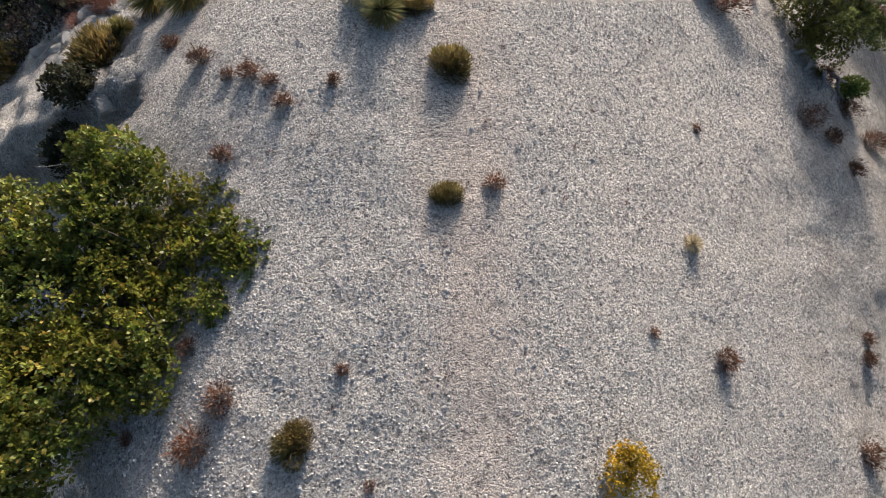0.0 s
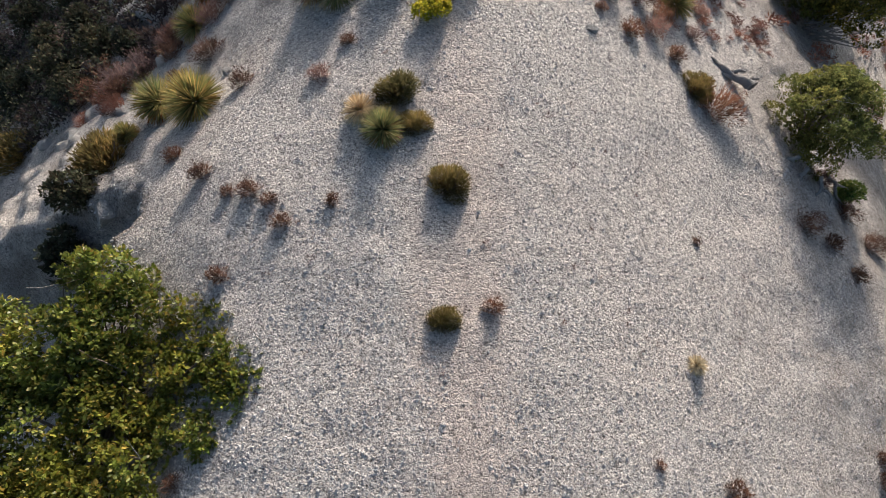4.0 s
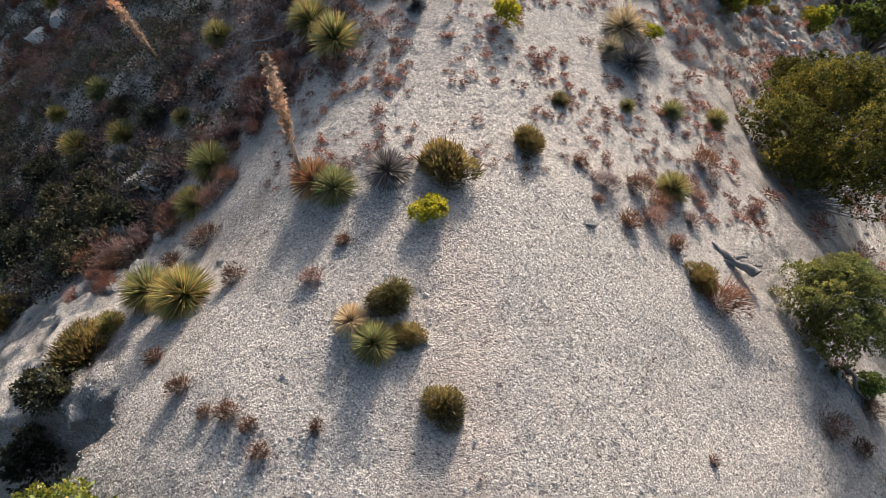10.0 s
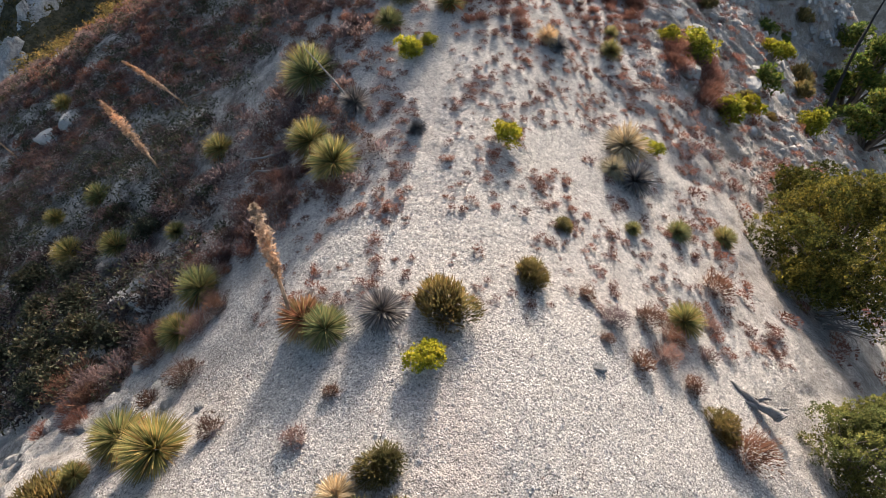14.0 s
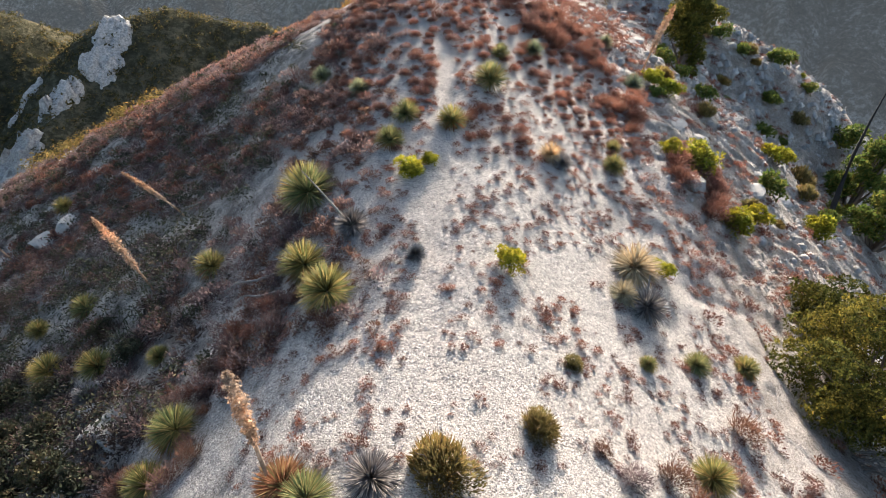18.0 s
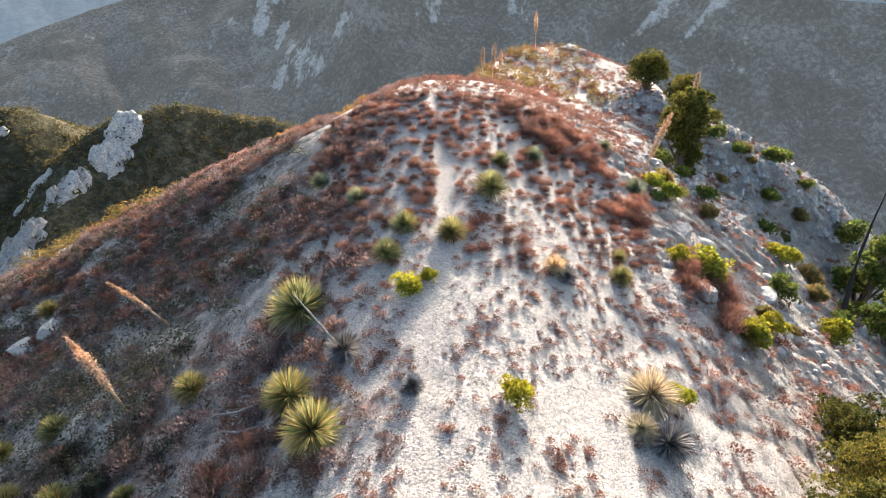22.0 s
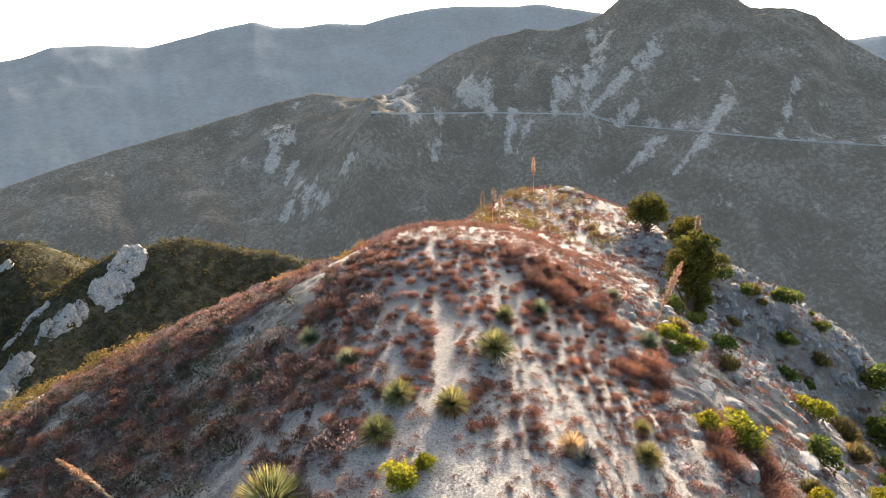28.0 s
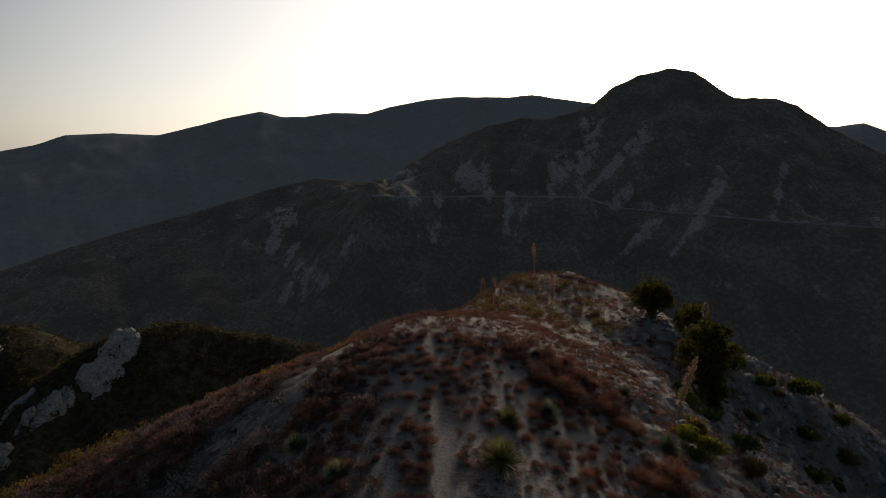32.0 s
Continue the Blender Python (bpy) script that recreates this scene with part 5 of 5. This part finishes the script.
for i, (x, y, w) in enumerate([(5.56, 7.71, 0.95), (4.45, 9.3, 0.6), (3.9, 9.05, 0.5), (4.9, 8.8, 0.45), (3.6, 9.9, 0.62), (4.3, 10.1, 0.66), (4.75, 9.8, 0.55), (5.5, 9.6, 0.4), (3.3, 9.4, 0.3), (3.1, 10.4, 0.36), (5.9, 10.4, 0.4), (6.42, 11.59, 0.8), (-1.36, 8.04, 0.3), (-1.79, 7.35, 0.38), (-3.31, 7.75, 0.44), (-7.7, 10.13, 1.2), (-6.48, 9.91, 1.04), (-5.1, 8.81, 0.46), (-4.4, 9.18, 0.69), (-7.1, 9.8, 1.0), (-8.3, 10.0, 0.9), (-5.7, 10.1, 0.7), (-4.6, 10.3, 0.7), (-4.2, 10.7, 0.6), (8.4, 6.0, 0.6), (8.0, 6.7, 0.55), (9.0, 5.4, 0.6), (8.1, 4.6, 0.4)]):
    dry_shrub(x, y, w, i + 3, (DARKS, BROWNS, DARKS)[i % 3], "brown dry brush clump on the ridge edge")


redge = rng_of(97)
for i in range(34):
    y = redge.uniform(8.6, 14.5)
    x = -7.3 + (y - 8.6) * 0.72 + redge.normal() * 0.45
    dry_shrub(x, y, redge.uniform(0.35, 0.8), i, (REDS, BROWNS, REDS, DARKS)[i % 4], "rust-brown dry brush along the western edge")


# dry brush cover: dense on the flanks, thin along the crest
def cover(name, label, mat, spots, seed, stems=130, wide=0.062, long=0.16):
    rng = rng_of(seed)
    kinds = [tufts(stems, rng_of(seed * 10 + i), long, wide, thin=True) for i in range(6)]
    pieces = []
    p_ = np.array(spots)
    for (x, y, w), z in zip(spots, ground_z(p_[:, 0], p_[:, 1]) - 0.01):
        v, f = kinds[rng.integers(0, 6)]
        a_ = rng.uniform(0, 6.28)
        c, s = math.cos(a_), math.sin(a_)
        h = w * rng.uniform(0.7, 0.95)
        pieces.append((np.stack([x + (v[:, 0] * c - v[:, 1] * s) * w, y + (v[:, 0] * s + v[:, 1] * c) * w, z + v[:, 2] * h], -1), f))
    ob = new(name, mesh_np(name, *joined(pieces), mat))
    return tagged(ob, label, "shrubs", kind="stuff")


def scatter(n, x0, x1, y0, y1, lo, hi, seed, keep=None, gap=0.0):
    rng = rng_of(seed)
    out, taken = [], {}
    for _ in range(n * 40):
        x, y = rng.uniform(x0, x1), rng.uniform(y0, y1)
        if gap:
            i, j = int(x // gap), int(y // gap)
            if any(math.hypot(x - p, y - q) < gap for a in (-1, 0, 1) for b in (-1, 0, 1) for p, q in taken.get((i + a, j + b), ())):
                continue
        if keep is None or keep(x, y, rng):
            out.append((x, y, rng.uniform(lo, hi)))
            if gap:
                taken.setdefault((i, j), []).append((x, y))
        if len(out) == n:
            break
    return out


def trail_free(x, y, rng):
    return abs(x - 0.3 - 0.25 * math.sin(y * 0.35)) > 0.35


ROSETTE_SPOTS = np.array([(x, y) for x, y, w in YUCCAS_NEAR + YUCCAS_CREST + YUCCAS_BLUE])


def clear_of_rosettes(x, y, rng):
    return np.min(np.hypot(ROSETTE_SPOTS[:, 0] - x, ROSETTE_SPOTS[:, 1] - y)) > 0.85


def flank(x, y, rng):
    if np.min(np.hypot(ROSETTE_SPOTS[:, 0] - x, ROSETTE_SPOTS[:, 1] - y)) < 0.75:
        return False
    u = x - float(bend(y)) * 0.3
    edge = -2.6 - 1.2 * float(step((16 - y) / 4)) - 0.8 * math.sin(y * 0.9)
    if y < 15.5 and x < -5.2 and rng.random() < 0.85:
        return False
    return u < edge and float(fnoise(np.array(x * 0.55), np.array(y * 0.55), 61, 4)) > (0.06 if u > -5.5 else -0.16)


def bank(x, y, rng):
    d = (y - 21.5) * 0.62
    return abs(x - (10.2 - d * 1.15)) < 1.8 and float(fnoise(np.array(x * 0.6), np.array(y * 0.6), 62, 2)) > -0.35


cover("brush_cover", "dense dark reddish-brown dry brush on the shaded flank", TWIG_BROWN, scatter(2300, -26, -1, 12, 44, 0.5, 1.2, 601, flank, 0.42), 61, 220, 0.04, 0.13)
def shoulder(x, y, r):
    k = (x + 4.6) / 4.0
    return r.random() > k ** 0.8 and np.min(np.hypot(ROSETTE_SPOTS[:, 0] - x, ROSETTE_SPOTS[:, 1] - y)) > 0.6


cover("brush_cover", "brown dry brush clumps thinning out towards the trail", TWIG_BROWN, scatter(300, -4.6, -0.6, 12.5, 31, 0.35, 0.8, 641, shoulder), 73)
cover("brush_cover", "dark dry brush clumps thinning out towards the trail", TWIG_DARK, scatter(170, -4.6, -0.6, 12.5, 31, 0.3, 0.7, 642, shoulder), 74)
cover("brush_cover", "leafless gully brush with shade put into its dark colour", TWIG_SHADED, scatter(300, -24, -5.6, 9.5, 17, 0.6, 1.2, 643, clear_of_rosettes, 0.3), 75, 120, 0.06, 0.18)
cover("brush_cover", "olive and sage brush among the dry flank growth", LEAF_SAGE, scatter(260, -24, -3.2, 13, 36, 0.5, 1.1, 644, flank, 0.5), 76, 150, 0.055, 0.13)
cover("brush_cover", "rust-red buckwheat scattered over the upper flank", TWIG_RED, scatter(1100, -22, -1, 22, 46, 0.45, 1.05, 602, lambda x, y, r: flank(x, y, r) and (y > 30 or r.random() < 0.35 + 0.05 * (y - 22))), 62, 160, 0.058, 0.16)
def crest_brush(x, y, r):
    return (abs(x - 0.3 - 0.25 * math.sin(y * 0.35)) > 0.1 + 0.42 * float(step((27 - y) / 4)) - 0.4 * float(step((y - 29.5) / 2))) and float(fnoise(np.array(x * 0.5), np.array(y * 0.5), 63, 2)) > -0.12 - (y - 22) * 0.03


for i, (x, y, w) in enumerate(scatter(250, -3.4, 7.0, 19.5, 30.5, 0.22, 0.6, 603, crest_brush, 0.42)):
    dry_shrub(x, y, w, i, REDS, "rust-red dry buckwheat shrub on the crest")
for i, (x, y, w) in enumerate(scatter(60, 3, 11, 19.5, 31, 0.6, 1.05, 604, bank)):
    dry_shrub(x, y, w, i, REDS, "large bright rust-red buckwheat on the bank")
cover("brush_cover", "rust-red buckwheat thicket over the top of the hump", TWIG_RED, scatter(430, -3.4, 9.5, 28.5, 37, 0.3, 0.75, 613, crest_brush, 0.38), 63)
cover("brush_cover", "small dry buckwheat dotted over the gravel", TWIG_RED, scatter(720, -3.2, 7.8, 9.6, 24, 0.12, 0.4, 612, lambda x, y, r: trail_free(x, y, r) and float(fnoise(np.array(x * 0.7), np.array(y * 0.7), 64, 2)) > -0.2), 70, 120, 0.075, 0.14)
cover("brush_cover", "small reddish seedlings dotted over the gravel", TWIG_RED, scatter(820, -3.2, 7.8, 9.6, 24, 0.1, 0.36, 605, lambda x, y, r: trail_free(x, y, r) and float(fnoise(np.array(x * 0.7), np.array(y * 0.7), 65, 2)) > -0.2), 65, 120, 0.075, 0.14)
cover("brush_cover", "small dry buckwheat between larger clumps on the hump", TWIG_RED, scatter(420, -3.6, 7.5, 19, 32, 0.16, 0.42, 640, lambda x, y, r: trail_free(x, y, r) and float(fnoise(np.array(x * 0.9), np.array(y * 0.9), 68, 2)) > -0.1), 72, 110, 0.07, 0.14)
cover("brush_cover", "small dry clumps east of the trail", TWIG_RED, scatter(70, 0.8, 2.4, 20.5, 31, 0.18, 0.5, 646, None, 0.3), 78, 110, 0.065, 0.14)
cover("brush_cover", "tiny dry sprigs on bare gravel", TWIG_BROWN, scatter(150, -4, 7, -2, 10, 0.07, 0.17, 606), 66, 22, 0.09, 0.34)
cover("brush_cover", "red and tan brush on the broken edge of the crest", TWIG_RED, scatter(190, 6.8, 14, 16, 31, 0.3, 0.75, 645, None, 0.4), 77, 120, 0.06, 0.14)
cover("brush_cover", "golden dry brush on the skyline", TWIG_GOLD, scatter(160, -22, -3.5, 27, 42, 0.6, 1.2, 607, lambda x, y, r: y > 33 - (x + 3) * 0.55 and y < 38 - (x + 3) * 0.6), 67)
cover("brush_cover", "dry brush on the far end of the ridge", TWIG_RED, scatter(1250, -4, 18, 34, 60, 0.45, 0.95, 608, lambda x, y, r: x < float(bend(y)) + 3.5 or r.random() < 0.5), 68, 80, 0.07, 0.18)
cover("brush_cover", "dry brush on the steep rocky flank", TWIG_RED, scatter(800, 7, 30, 10, 47, 0.25, 0.8, 609), 69)

def low_bushes(name, label, mat, spots, seed, leaves, size):
    rng = rng_of(seed)
    pieces = []
    for x, y, w in spots:
        v, f = foliage(leaves, rng, [(0, 0, 0.22, 0.5, 0.5, 0.36)], size / w, 0.7)
        pieces.append((v * w + np.array([x, y, at(x, y)]), f))
    return tagged(new(name, mesh_np(name, *joined(pieces), mat)), label, "shrubs", kind="stuff")


# dark scrub set thickly here, its colour making up for missing shade
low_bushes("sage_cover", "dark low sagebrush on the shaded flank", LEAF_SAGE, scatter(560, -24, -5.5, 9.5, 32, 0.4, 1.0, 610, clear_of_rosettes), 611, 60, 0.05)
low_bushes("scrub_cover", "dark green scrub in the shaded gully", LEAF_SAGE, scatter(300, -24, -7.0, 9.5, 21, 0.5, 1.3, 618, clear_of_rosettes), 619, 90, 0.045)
low_bushes("gold_cover", "golden and olive low brush near the far summit", LEAF_GOLD, scatter(60, 3.0, 12, 42, 56, 0.6, 1.3, 614), 615, 120, 0.07)
low_bushes("gold_cover", "golden low brush on the flank skyline", LEAF_GOLD, scatter(34, -25, -15, 33, 41, 0.8, 1.6, 616), 617, 120, 0.08)

# chaparral on the spur hill
rs = rng_of(700)
pieces = []
for _ in range(8000):
    x, y = rs.uniform(-135, -12), rs.uniform(72, 165)
    s = 0.6 + 1.3 * rs.random() ** 1.6
    if float(fnoise(np.array(x * 0.07), np.array(y * 0.07), 71, 3)) < -0.3:
        continue
    v, f = foliage(13, rs, [(0, 0, 0.18, 0.5, 0.5, 0.4)], 0.2, 0.8)
    pieces.append((v * s + np.array([x, y, spur_z(x, y)]), f))
tagged(new("chaparral_cover", mesh_np("chaparral_cover", *joined(pieces), LEAF_FAR)), "dark olive chaparral covering the spur", "shrubs", kind="stuff")

# loose stone chips, few on the sandy middle of the crest
rs = rng_of(800)
base = np.array([(1, 0.1, -0.5), (0, 1, -0.5), (-1, -0.1, -0.5), (0, -1, -0.5), (0.1, 0.1, 0.8)], float)
tri = np.array([(0, 1, 4), (1, 2, 4), (2, 3, 4), (3, 0, 4)])
n = 120000
x, y = rs.uniform(-6.2, 8.5, n), -2.5 + 24 * rs.random(n) ** 1.45
bare = np.exp(-((x - 0.35 - 0.5 * fnoise(x * 0.5, y * 0.5, 91, 2)) / 0.6) ** 2) * step((9 - y) / 3)
keep = rs.random(n) > 0.8 * bare + 0.35 * np.clip(fnoise(x * 0.6, y * 0.6, 93, 3) + 0.25, 0, 1)
x, y = x[keep], y[keep]
n = len(x)
s = 0.008 + 0.016 * rs.random(n) ** 2.2 + (rs.random(n) < 0.012) * 0.016
v = base[None] * (0.6 + 0.8 * rs.random((n, 5, 1))) * s[:, None, None] * np.array([1.2, 1.0, 0.85])
a_ = rs.uniform(0, 6.28, n)
c, q = np.cos(a_)[:, None], np.sin(a_)[:, None]
v = np.stack([v[..., 0] * c - v[..., 1] * q + x[:, None], v[..., 0] * q + v[..., 1] * c + y[:, None], v[..., 2] + (ground_z(x, y) + s * 0.3)[:, None]], -1)
f = (tri[None] + np.arange(n)[:, None, None] * 5).reshape(-1, 3)
tagged(new("gravel_chips", mesh_np("gravel_chips", v.reshape(-1, 3), f, PEBBLE)), "loose angular granite chips over the crest", "gravel", kind="stuff")
